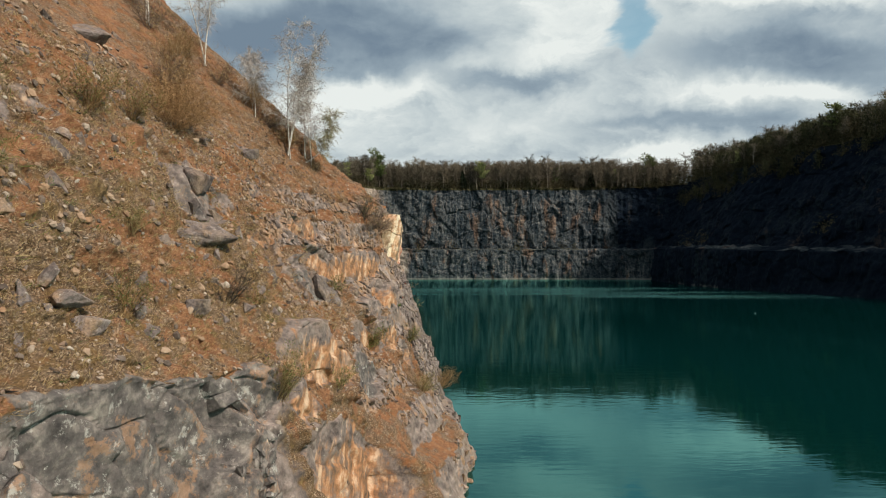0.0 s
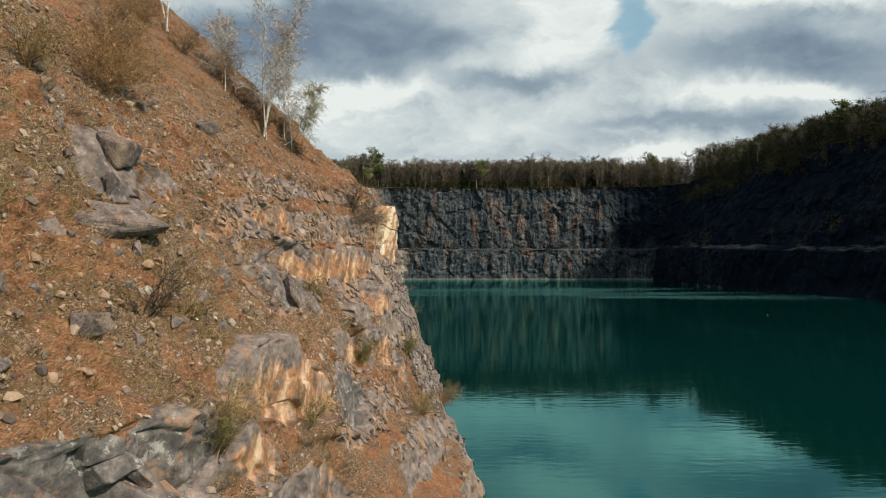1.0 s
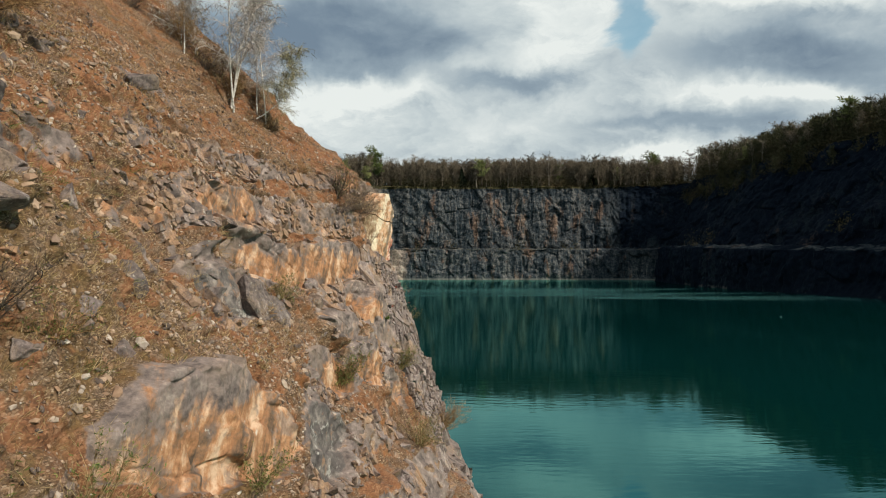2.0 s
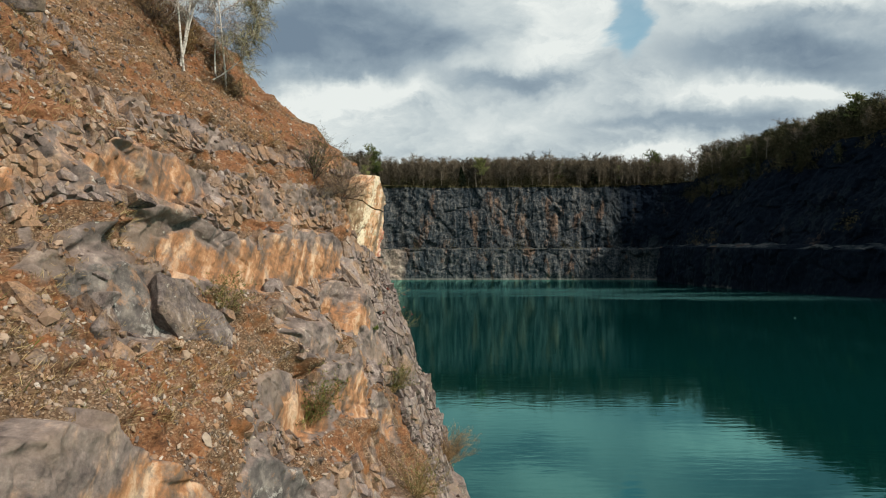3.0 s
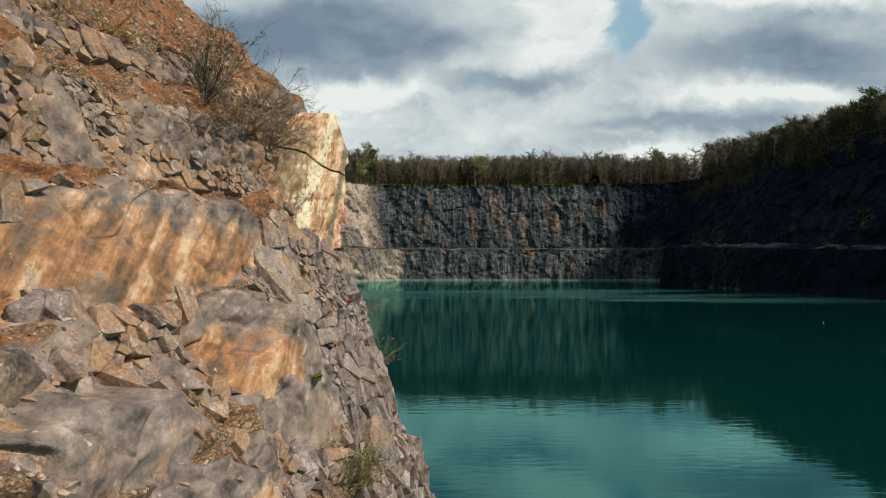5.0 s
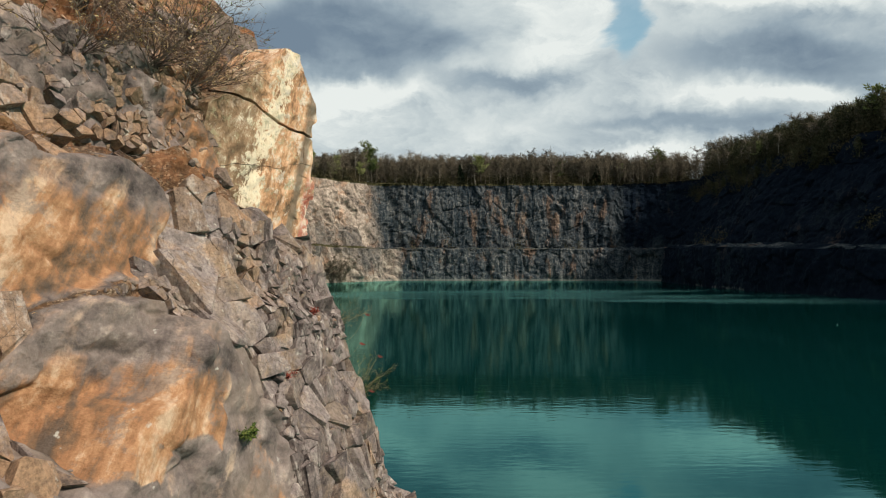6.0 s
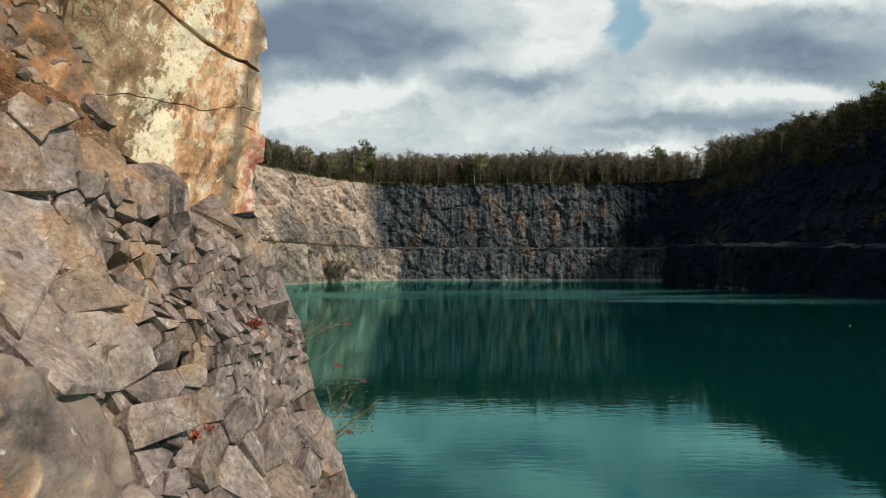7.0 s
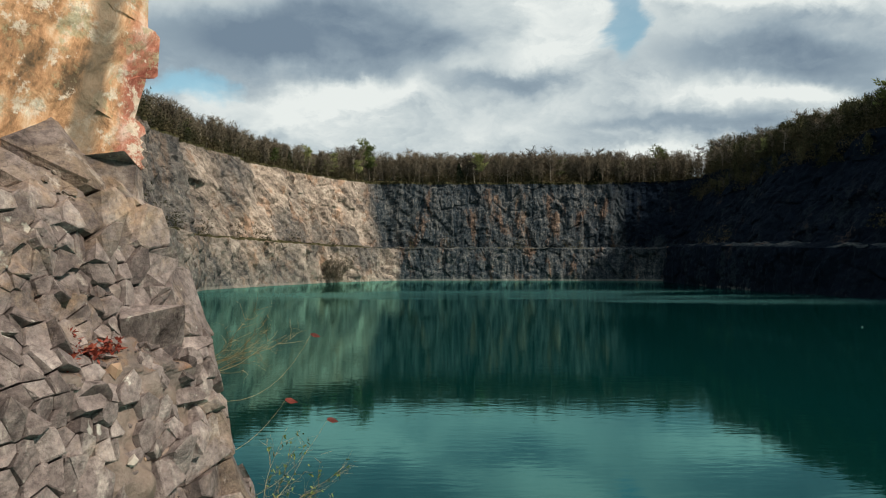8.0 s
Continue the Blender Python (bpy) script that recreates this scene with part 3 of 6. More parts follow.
    h += 0.012 * b3 * slab
    h += (0.08 * fbm(P * 0.9, 3, 61) + 0.03 * fbm(P * 4.0, 3, 67)) * (1 - slab)
    # half-buried stones and hummocks of the earth
    h += (1 - hard) * (1 - slab) * (0.05 * np.maximum(fbm(P * 3.2, 2, 75), 0) + 0.16 * np.maximum(b2 - 0.24, 0) + 0.07 * np.maximum(b3 - 0.22, 0))
    h = box_blur(box_blur(h, (1, 1)), (1, 1)) + (0.012 + 0.014 * (1 - hard)) * (1 - 0.8 * slab) * fbm(P * 15, 2, 77)
    P += h[..., None] * n
    # a recess in which the golden slab stands
    seat = -1.88 + (0.427 * (P[..., 1] - 22.2) + 0.139 * (P[..., 2] - 7.0)) / 0.894
    seat_at = smooth(21.40, 21.70, P[..., 1]) * smooth(6.08, 6.2, P[..., 2]) * smooth(8.3, 8.0, P[..., 2])
    P[..., 0] -= seat_at * np.maximum(P[..., 0] - seat, 0)
    soil = np.clip(1.0 - rocky * (0.35 + 0.9 * steep) - 0.7 * slab - 0.25 * nose - 0.75 * knobs * smooth(-0.4, 0.1, b2 + fbm(P * 1.6, 2, 91)), 0, 1) * (1 - slab)
    soil = np.maximum(soil, 0.85 * rocky * (1 - 0.8 * steep) * (1 - slab) * (1 - 0.75 * nose) * smooth(-0.4, 0.15, fbm(P * 1.1, 3, 81)))
    rust = np.clip(0.95 * low + 0.35 * steep * smooth(-0.1, 0.4, fbm(P * 0.6, 3, 83)) * (1 - nose), 0, 1)
    grass = 0.92 * smooth(15.5, 11.0, Y) * smooth(11, 6, z) + 0.5 * smooth(8.4, 9.2, z) * smooth(-0.2, 0.3, fbm(P * 0.7, 2, 87))
    old = old_face + 0.5 * smooth(9.4, 8.4, Y) * smooth(5.2, 4.8, z) + 0.30 * smooth(15.5, 12.0, Y) * knobs
    me = grid_mesh("cliff_near", P, M_CLIFF, (("soil", soil), ("rust", rust), ("old", old), ("grass", grass)), smooth_shade=True)
    ob = new("cliff_near", me)
    tagged(ob, "broken grey and rust-stained quarry slope above the water", "cliff", kind="structure")
    gx, gy = np.gradient(P, axis=0), np.gradient(P, axis=1)
    N = np.cross(gx, gy)
    N /= np.linalg.norm(N, axis=-1, keepdims=True) + 1e-9
    return ob, P, N, soil, slab, rocky, base, n


# stained brown rock beside the slab
BROWN = [(20.9, 22.0, 6.4, 8.6), (15.8, 17.2, 6.7, 7.5), (12.6, 14.2, 6.6, 7.4)]
cliff, CP, CN, CSOIL, CSLAB, CROCK, CBASE, CWAY = near_cliff()
CY = CP[:, CP.shape[1] // 2, 1]


def on_cliff(y, z):
    """The place and the outward normal of the near slope at y and height z."""
    i = int(np.argmin(np.abs(CY - y)))
    j = int(np.argmin(np.abs(CP[i, :, 2] - z)))
    return Vector(CP[i, j]), Vector(CN[i, j]), i, j


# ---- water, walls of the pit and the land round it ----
# shore of the pit: x, y, how far back the bench's rear and the rim stand, rim height, paleness painted for sunlight
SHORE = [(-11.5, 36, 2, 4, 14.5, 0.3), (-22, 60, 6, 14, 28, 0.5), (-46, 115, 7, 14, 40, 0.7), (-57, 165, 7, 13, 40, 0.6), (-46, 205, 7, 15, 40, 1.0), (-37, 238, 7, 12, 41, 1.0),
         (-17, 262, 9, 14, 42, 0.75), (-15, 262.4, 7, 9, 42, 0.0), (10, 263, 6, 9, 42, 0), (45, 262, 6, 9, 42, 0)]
SHORE += [(82, 261, 6, 10, 42, 0), (89, 254, 7, 16, 42, 0), (84, 232, 8, 20, 41, 0),
         (75, 176, 9, 23, 38, 0), (76, 147, 9, 23, 37, 0), (79, 112, 9, 23, 36, 0), (84, 60, 9, 23, 35, 0), (82, 0, 9, 22, 33, 0), (66, -60, 8, 22, 30, 0), (20, -85, 8, 20, 28, 0), (-12, -60, 7, 18, 26, 0.3), (-9.0, -9.0, 5, 10, 19, 0.3)]
BENCH = 13.0


def pit_walls(step=0.45):
    """The whole ring of walls in one sweep, then cut into its sides."""
    rows = np.array(SHORE, dtype=float)
    span = np.concatenate([[0], np.cumsum(np.hypot(*np.diff(rows[:, :2], axis=0).T))])
    s = np.linspace(0, span[-1], int(span[-1] / step))
    C = np.stack([np.interp(s, span, rows[:, i]) for i in range(6)], -1)
    d = np.gradient(C[:, :2], axis=0)
    k = 5
    d = np.stack([np.convolve(np.pad(d[:, i], k, "edge"), np.ones(2 * k + 1) / (2 * k + 1), "valid") for i in range(2)], -1)
    d /= np.linalg.norm(d, axis=1, keepdims=True)
    out = np.stack([-d[:, 1], d[:, 0]], -1)
    # up the wall: lower face, bench, upper face, edge of the land
    lower, bench, upper = np.linspace(0, 1, 34), np.linspace(0, 1, 9)[1:], np.linspace(0, 1, 72)[1:]
    P = []
    for c, o in zip(C, out):
        x, y, b, t, rim, pale = c
        off = np.concatenate([lower * 1.4, 1.4 + bench * (b - 1.4), b + upper * (t - b)])
        ledge = BENCH if x < 60 else float(np.interp(y, (60, 120, 190, 240), (7.0, 8.8, 11.9, BENCH)))
        z = np.concatenate([-0.6 + lower * (ledge + 0.6), ledge + bench * 0.7, ledge + 0.7 + upper * (rim - ledge - 0.7)])
        P.append(np.stack([x + o[0] * off, y + o[1] * off, z], -1))
    P = np.array(P)
    part_of = np.concatenate([lower * 0, bench * 0 + 1, upper * 0 + 2])[None, :] + 0 * P[..., 0]
    pale = np.repeat(C[:, 5:6], P.shape[1], 1)
    col = P * np.array((1, 1, 0.22))
    h = 1.3 * fbm(col * 0.09, 3, 101) + 0.6 * fbm(col * 0.34, 3, 105) + 0.35 * fbm(P * 0.8, 2, 109)
    b1, c1 = blocks(P * np.array((0.16, 0.16, 0.10)), 113, 1.0)
    b2, c2 = blocks(P * np.array((0.5, 0.5, 0.3)), 117, 1.0)
    h += 1.3 * b1 + 0.6 * b2 - 0.5 * smooth(0.1, 0, c1)
    edge = smooth(0, 3.0, P[..., 2]) * 0.7 + 0.3
    bank = (part_of == 1)
    h = np.where(bank, h * 0.4, h) * edge
    P[..., 0] -= h * out[:, None, 0]
    P[..., 1] -= h * out[:, None, 1]
    P[..., 2] += np.where(bank, 0.9 * np.abs(fbm(P * 0.35, 3, 121)), 0) + 0.25 * fbm(P * 0.3, 2, 123) * (part_of == 2)
    lean = (C[:, 3] - C[:, 2])[:, None] / 20.0
    wood = np.clip(lean * smooth(0.75, 1.0, lean) * (part_of == 2), 0, 1) * (0.35 + 0.65 * smooth(20, 34, P[..., 2]))
    soil = np.where(bank, np.where(P[..., 0] > 70, 0.15, np.where(P[..., 1] > 255, 0.42, 0.75)), np.maximum(wood, 0.9 * smooth(-1.6, -0.2, P[..., 2] - C[:, 4:5])))
    # painted shade: all the right wall, and its slanting shadow across the far wall
    wall_shade = 0.75 * np.maximum(smooth(258, 250, P[..., 1]) * (P[..., 0] > 55), smooth(52, 98, P[..., 0] + 0.55 * P[..., 2] - 10 + 9 * fbm(col * 0.07, 2, 137)) ** 1.4)
    wall_shade = wall_shade * np.where(bank, np.where(P[..., 0] < 70, 0.80, 0.62) + 0.65 * fbm(P * 0.22, 2, 133), 1.0) * (0.8 + 0.2 * smooth(-0.3, 0.2, fbm(col * 0.12, 2, 129)))
    # painted sunlight: a little weaker low down, ending where the upper wall turns
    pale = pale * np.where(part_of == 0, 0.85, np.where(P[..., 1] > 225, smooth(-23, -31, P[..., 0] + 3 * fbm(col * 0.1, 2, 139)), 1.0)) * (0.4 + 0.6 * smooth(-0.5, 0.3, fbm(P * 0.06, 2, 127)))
    cuts = [int(np.argmin(np.abs(s - span[i]))) for i in (0, 7, 11, 17, len(SHORE) - 1)]
    made = []
    for (name, label), a, b in zip((("wall_left", "sunlit pale rock wall of the quarry with a bench"), ("wall_far", "dark grey blasted rock wall streaked with rust, above the water"),
                                    ("wall_right", "steep shaded quarry wall with a bench and a wooded top"), ("wall_back", "quarry wall closing the pit behind")), cuts, cuts[1:]):
        w = slice(a, b + 1)
        me = grid_mesh(name, P[w], M_FAR, (("soil", soil[w]), ("wall_shade", wall_shade[w]), ("pale", pale[w])))
        made.append((tagged(new(name, me), label, "quarry wall", kind="structure"), P[w][:, -1], out[w]))
    return made


walls = pit_walls()

# the land behind the rim, out to the horizon
rim = np.concatenate([w[1] for w in walls])
away = np.concatenate([w[2] for w in walls])
rim, away = rim[::4], away[::4]
centre = np.array((12.0, 110.0))
sheets = [rim + np.array((0, 0, 0.0))]
for far, rise in ((3, 0.6), (8, 1.6), (20, 3.4), (60, 5.0), (180, 2.0), (600, -8.0), (2600, -30.0)):
    ray_out = rim[:, :2] - centre
    ray_out /= np.linalg.norm(ray_out, axis=1, keepdims=True)
    mixed = away * (1 - min(1, far / 60)) + ray_out * min(1, far / 60)
    xy = rim[:, :2] + mixed * far
    zz = rim[:, 2] * max(0.0, 1 - far / 400) + 38 * min(1.0, far / 400) + rise + 0.6 * fbm(np.concatenate([xy * 0.06, xy[:, :1] * 0], 1), 2, 131)
    sheets.append(np.concatenate([xy, zz[:, None]], 1))
LAND = np.array(sheets)
land = new("ground", grid_mesh("ground", LAND, M_MEADOW, flip=True))
tagged(land, "rough grass and scrub on the land above the quarry", "ground", kind="structure")

# the head of the near slope runs back into the land
top = CP[CY < 21.5, -1]
back = np.stack([top + np.array((-d * 1.0, 0, h)) for d, h in ((-0.05, -0.05), (3, 1.4), (9, 2.2), (30, 4.0)) ])
tagged(new("ground_near", grid_mesh("ground_near", back, M_MEADOW)), "rough grass above the near slope", "ground", kind="structure")

lake_xy = np.meshgrid(np.linspace(-75, 110, 60), np.linspace(-110, 275, 90), indexing="ij")
water = new("water", grid_mesh("water", np.stack([*lake_xy, 0 * lake_xy[0]], -1), M_LAKE, smooth_shade=True))
tagged(water, "still turquoise green water filling the quarry", "lake", kind="structure")


# ---- helpers for things ----
def part(name, data, parent, label=""):
    ob = new(name, data)
    ob.parent = parent
    return tagged(ob, label)


def thing(name, place, label, category, group="", turn=None):
    ob = new(name)
    ob.empty_display_size = 0.2
    ob.matrix_world = Matrix.Translation(place) @ (turn or Matrix.Identity(4))
    return tagged(ob, label, category, group)


def tube_mesh(name, paths, mat, sides=4):
    """Tapered round stems: each path is a list of (point, radius)."""
    verts, faces = [], []
    for path in paths:
        base = len(verts)
        for i, (c, r) in enumerate(path):
            a = path[max(0, i - 1)][0]
            b = path[min(len(path) - 1, i + 1)][0]
            d = b - a
            d = d.normalized() if d.length > 1e-6 else Vector((0, 0, 1))
            s = d.orthogonal().normalized()
            t = d.cross(s)
            for k in range(sides):
                w = 2 * math.pi * k / sides
                verts.append(c + (s * math.cos(w) + t * math.sin(w)) * r)
        for i in range(len(path) - 1):
            for k in range(sides):
                k2 = (k + 1) % sides
                faces.append((base + i * sides + k, base + i * sides + k2, base + (i + 1) * sides + k2, base + (i + 1) * sides + k))
    return raw_mesh(name, np.array([tuple(v) for v in verts]), np.array(faces), mat, smooth_shade=True)


def blade_mesh(name, blades, mat):
    """Narrow pointed leaves or fine twigs: base, tip, half width, sag."""
    verts, faces = [], []
    for base, tip, wide, sag in blades:
        d = tip - base
        s = d.cross(Vector((random.random() - 0.5, random.random() - 0.5, random.random() - 0.5))).normalized() * wide
        mid = base.lerp(tip, 0.55) + Vector((0, 0, sag))
        n = len(verts)
        verts += [base - s * 0.7, base + s * 0.7, mid + s, mid - s, tip + s * 0.15, tip - s * 0.15]
        faces += [(n, n + 1, n + 2, n + 3), (n + 3, n + 2, n + 4, n + 5)]
    return raw_mesh(name, np.array([tuple(v) for v in verts]), np.array(faces), mat)


def grow(rng, start, way, length, radius, steps, wander, lift=0.0):
    path, p, d = [], Vector(start), Vector(way).normalized()
    for i in range(steps + 1):
        path.append((p.copy(), radius * (1 - 0.85 * i / steps)))
        d = (d + Vector((rng.gauss(0, wander), rng.gauss(0, wander), rng.gauss(0, wander) + lift))).normalized()
        p = p + d * (length / steps)
    return path


def stone_mesh(name, seed, mat, points=14, size=(1, 0.8, 0.6), cuts=1):
    """An angular broken stone, the hull of a few scattered corners, with its edges knocked off."""
    rng = random.Random(seed)
    bm = bmesh.new()
    for _ in range(points):
        v = Vector((rng.uniform(-1, 1), rng.uniform(-1, 1), rng.uniform(-1, 1)))
        v = v / max(abs(v.x), abs(v.y), abs(v.z)) * rng.uniform(0.75, 1.0)
        bm.verts.new((v.x * size[0] / 2, v.y * size[1] / 2, v.z * size[2] / 2))
    bmesh.ops.convex_hull(bm, input=bm.verts)
    bmesh.ops.delete(bm, geom=[v for v in bm.verts if not v.link_faces], context="VERTS")
    bmesh.ops.dissolve_limit(bm, angle_limit=0.25, verts=bm.verts, edges=bm.edges)
    if cuts:
        bmesh.ops.bevel(bm, geom=bm.edges[:], offset=0.035 * min(size), segments=1, affect="EDGES", profile=0.5)
    if cuts > 1:
        bmesh.ops.triangulate(bm, faces=bm.faces)
        for _ in range(cuts - 1):
            bmesh.ops.subdivide_edges(bm, edges=bm.edges[:], cuts=1, use_grid_fill=True)
        for v in bm.verts:
            s = min(size)
            v.co += v.co.normalized() * s * (0.06 * noise.noise(v.co * 2.4 / s + Vector((seed, 0, 0))) + 0.035 * noise.noise(v.co * 6 / s))
    bmesh.ops.recalc_face_normals(bm, faces=bm.faces)
    me = bpy.data.meshes.new(name)
    bm.to_mesh(me)
    bm.free()
    me.materials.append(mat)
    return me


def slanted(normal, spin, rng=None, tip=0.0):
    """Turn that lays a thing's z along the normal, then spins it."""
    q = Vector((0, 0, 1)).rotation_difference(normal)
    m = q.to_matrix().to_4x4() @ Matrix.Rotation(spin, 4, "Z")
    if rng:
        m = m @ Euler((rng.gauss(0, tip), rng.gauss(0, tip), 0)).to_matrix().to_4x4()
    return m


def stone_look(k, b, joined=False, old=False, stain=0.55, bright=1.36):
    p = k.place()
    mid = k.noise(p, 5.5, 7, 0.7, 0.1)
    r = k.island() if joined else k.random()
    col = k.ramp(k.math("ADD", mid, k.math("MULTIPLY", k.math("SUBTRACT", r, 0.5), 0.22)), (0.28, (0.066, 0.052, 0.051)), (0.44, (0.16, 0.126, 0.118)), (0.58, (0.262, 0.212, 0.20)), (0.76, (0.45, 0.382, 0.352)))
    col = k.mix(1.0, col, (bright, bright, bright), "MULTIPLY")
    rust = k.math("MULTIPLY", k.step(k.noise(p, 1.3, 6, 0.7, 0.4), stain - 0.04, stain + 0.08), k.step(r, 0.2, 0.6, 0.25, 0.8))
    col = k.mix(rust, col, k.ramp(mid, (0.3, (0.18, 0.115, 0.07)), (0.7, (0.40, 0.25, 0.15))))
    col = k.mix(k.step(k.noise(p, 12, 3, 0.6), 0.66, 0.72, 0, 0.6), col, (0.58, 0.56, 0.5))
    # tan dust, pale scuffs and hairline cracks
    col = k.mix(k.step(k.noise(p, 2.6, 7, 0.75), 0.48, 0.60, 0, 0.32 if stain > 0.5 else 0.85), col, (0.36, 0.265, 0.185) if stain > 0.5 else (0.32, 0.195, 0.12))
    col = k.mix(k.step(k.noise(k.scale(p, (7, 7, 2.5), (20, 30, 0)), 1.0, 6, 0.72), 0.56, 0.66, 0, 0.55), col, (0.46, 0.40, 0.36))
    col = k.mix(1.0, col, k.ramp(k.noise(p, 34, 6, 0.75), (0.36, (0.58, 0.56, 0.56)), (0.5, (0.95, 0.95, 0.95)), (0.64, (1.25, 1.23, 1.2))), "MULTIPLY")
    crack = k.math("MULTIPLY", k.step(k.voronoi(k.vec("ADD", p, k.vec("SCALE", k.t.nodes.new("ShaderNodeTexNoise").outputs["Color"], 0.2)), 6.0, "DISTANCE_TO_EDGE"), 0.016, 0.004), k.step(k.noise(p, 2.2, 4), 0.46, 0.56))
    col = k.mix(k.math("MULTIPLY", crack, 0.5), col, (0.03, 0.024, 0.022))
    k.put(b.inputs["Base Color"], col)
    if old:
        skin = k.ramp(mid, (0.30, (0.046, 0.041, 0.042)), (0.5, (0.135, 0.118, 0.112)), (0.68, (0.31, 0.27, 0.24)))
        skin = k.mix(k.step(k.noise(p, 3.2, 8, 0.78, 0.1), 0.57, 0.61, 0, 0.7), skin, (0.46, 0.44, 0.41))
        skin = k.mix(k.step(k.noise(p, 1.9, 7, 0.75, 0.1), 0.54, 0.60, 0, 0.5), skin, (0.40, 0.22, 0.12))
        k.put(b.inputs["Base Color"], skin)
    k.put(b.inputs["Normal"], k.bump(k.math("ADD", k.math("MULTIPLY", k.voronoi(p, 9.0), 0.5), k.math("ADD", k.math("MULTIPLY", k.noise(p, 15, 6, 0.68), 0.6), k.math("MULTIPLY", k.noise(p, 50, 4, 0.7), 0.25))), 0.8, 0.04))


def gravel_look(k, b):
    r = k.island()
    p = k.place()
    col = k.ramp(r, (0.0, (0.09, 0.07, 0.06)), (0.3, (0.21, 0.165, 0.14)), (0.55, (0.33, 0.20, 0.12)), (0.75, (0.40, 0.29, 0.21)), (0.95, (0.38, 0.32, 0.27)), (1.0, (0.54, 0.48, 0.42)))
    k.put(b.inputs["Base Color"], k.mix(k.step(k.noise(p, 18, 4, 0.6), 0.35, 0.65, 0, 0.4), col, k.mix(1.0, col, (0.5, 0.45, 0.42), "MULTIPLY")))


def golden(k, b):
    p = k.place()
    along = k.vec("DOT_PRODUCT", k.vec("SUBTRACT", p, (-1.80, 22.20, 7.0)), (0.43, 0.903, 0.0))
    sep = k.t.nodes.new("ShaderNodeSeparateXYZ")
    k.put(sep.inputs[0], p)
    z = sep.outputs[2]
    run = k.scale(k.scale(p, (1, 1, 1), (20, 0, 0)), (9, 9, 2.0))
    streak = k.noise(run, 1.0, 7, 0.68, 0.35)
    blot = k.noise(p, 5.0, 9, 0.74, 0.5)
    fleck = k.noise(p, 16.0, 6, 0.75, 0.3)
    tone = k.math("ADD", k.math("MULTIPLY", streak, 0.5), k.math("ADD", k.math("MULTIPLY", blot, 0.3), k.math("MULTIPLY", fleck, 0.2)))
    col = k.ramp(tone, (0.40, (0.14, 0.092, 0.058)), (0.45, (0.38, 0.20, 0.105)), (0.495, (0.62, 0.34, 0.185)), (0.535, (0.70, 0.46, 0.30)), (0.58, (0.80, 0.64, 0.49)))
    # weathered brown towards the back, a white crust running down beside it, a grey band before the edge
    brown = k.step(k.math("ADD", along, k.math("MULTIPLY", k.math("SUBTRACT", blot, 0.5), 0.5)), -0.28, -0.42)
    col = k.mix(k.math("MULTIPLY", brown, 0.85), col, k.ramp(tone, (0.38, (0.085, 0.060, 0.042)), (0.5, (0.24, 0.155, 0.092)), (0.6, (0.42, 0.30, 0.19))))
    slant = k.math("SUBTRACT", k.math("ADD", along, 0.27), k.math("MULTIPLY", k.math("SUBTRACT", z, 7.0), 0.30))
    near = k.math("POWER", 2.718, k.math("MULTIPLY", k.math("MULTIPLY", slant, slant), -34.0))
    pale = k.math("ADD", k.math("ADD", k.math("MULTIPLY", blot, 0.6), k.math("MULTIPLY", streak, 0.4)), k.math("MULTIPLY", k.math("SUBTRACT", near, 0.45), 0.17))
    pale = k.math("ADD", pale, k.math("MULTIPLY", k.math("SUBTRACT", fleck, 0.5), 0.55))
    col = k.mix(k.step(pale, 0.505, 0.545, 0, 0.88), col, k.ramp(fleck, (0.35, (0.74, 0.59, 0.40)), (0.6, (0.90, 0.80, 0.62))))
    red = k.math("MULTIPLY", k.step(k.math("ADD", along, k.math("MULTIPLY", k.math("SUBTRACT", blot, 0.5), 0.3)), 0.36, 0.44), k.step(z, 6.95, 6.7))
    col = k.mix(k.math("MULTIPLY", red, 0.85), col, k.ramp(tone, (0.40, (0.28, 0.07, 0.05)), (0.5, (0.50, 0.17, 0.125)), (0.58, (0.72, 0.47, 0.40))))
    crust = k.math("MULTIPLY", k.step(k.noise(p, 7.0, 8, 0.78, 0.2), 0.53, 0.58), k.step(along, -0.3, 0.0, 0.25, 0.85))
    col = k.mix(crust, col, k.ramp(fleck, (0.38, (0.62, 0.45, 0.33)), (0.6, (0.86, 0.77, 0.66))))
    lichen = k.math("MULTIPLY", k.step(k.noise(p, 9.0, 7, 0.75), 0.56, 0.61), 0.6)
    col = k.mix(lichen, col, (0.40, 0.36, 0.22))
    band = k.math("SUBTRACT", k.math("ADD", along, k.math("MULTIPLY", k.math("SUBTRACT", streak, 0.5), 0.12)), k.math("ADD", 0.33, k.math("MULTIPLY", k.math("SUBTRACT", z, 7.0), 0.10)))
    band = k.step(k.math("ABSOLUTE", band), 0.09, 0.03, 0, 0.85)
    col = k.mix(band, col, (0.17, 0.135, 0.10))
    col = k.mix(k.step(fleck, 0.55, 0.62, 0, 0.5), col, (0.26, 0.16, 0.09))
    k.put(b.inputs["Base Color"], col)
    k.put(b.inputs["Normal"], k.bump(k.math("ADD", k.math("ADD", blot, k.math("MULTIPLY", streak, 0.5)), k.math("MULTIPLY", fleck, 0.45)), 0.75, 0.035))


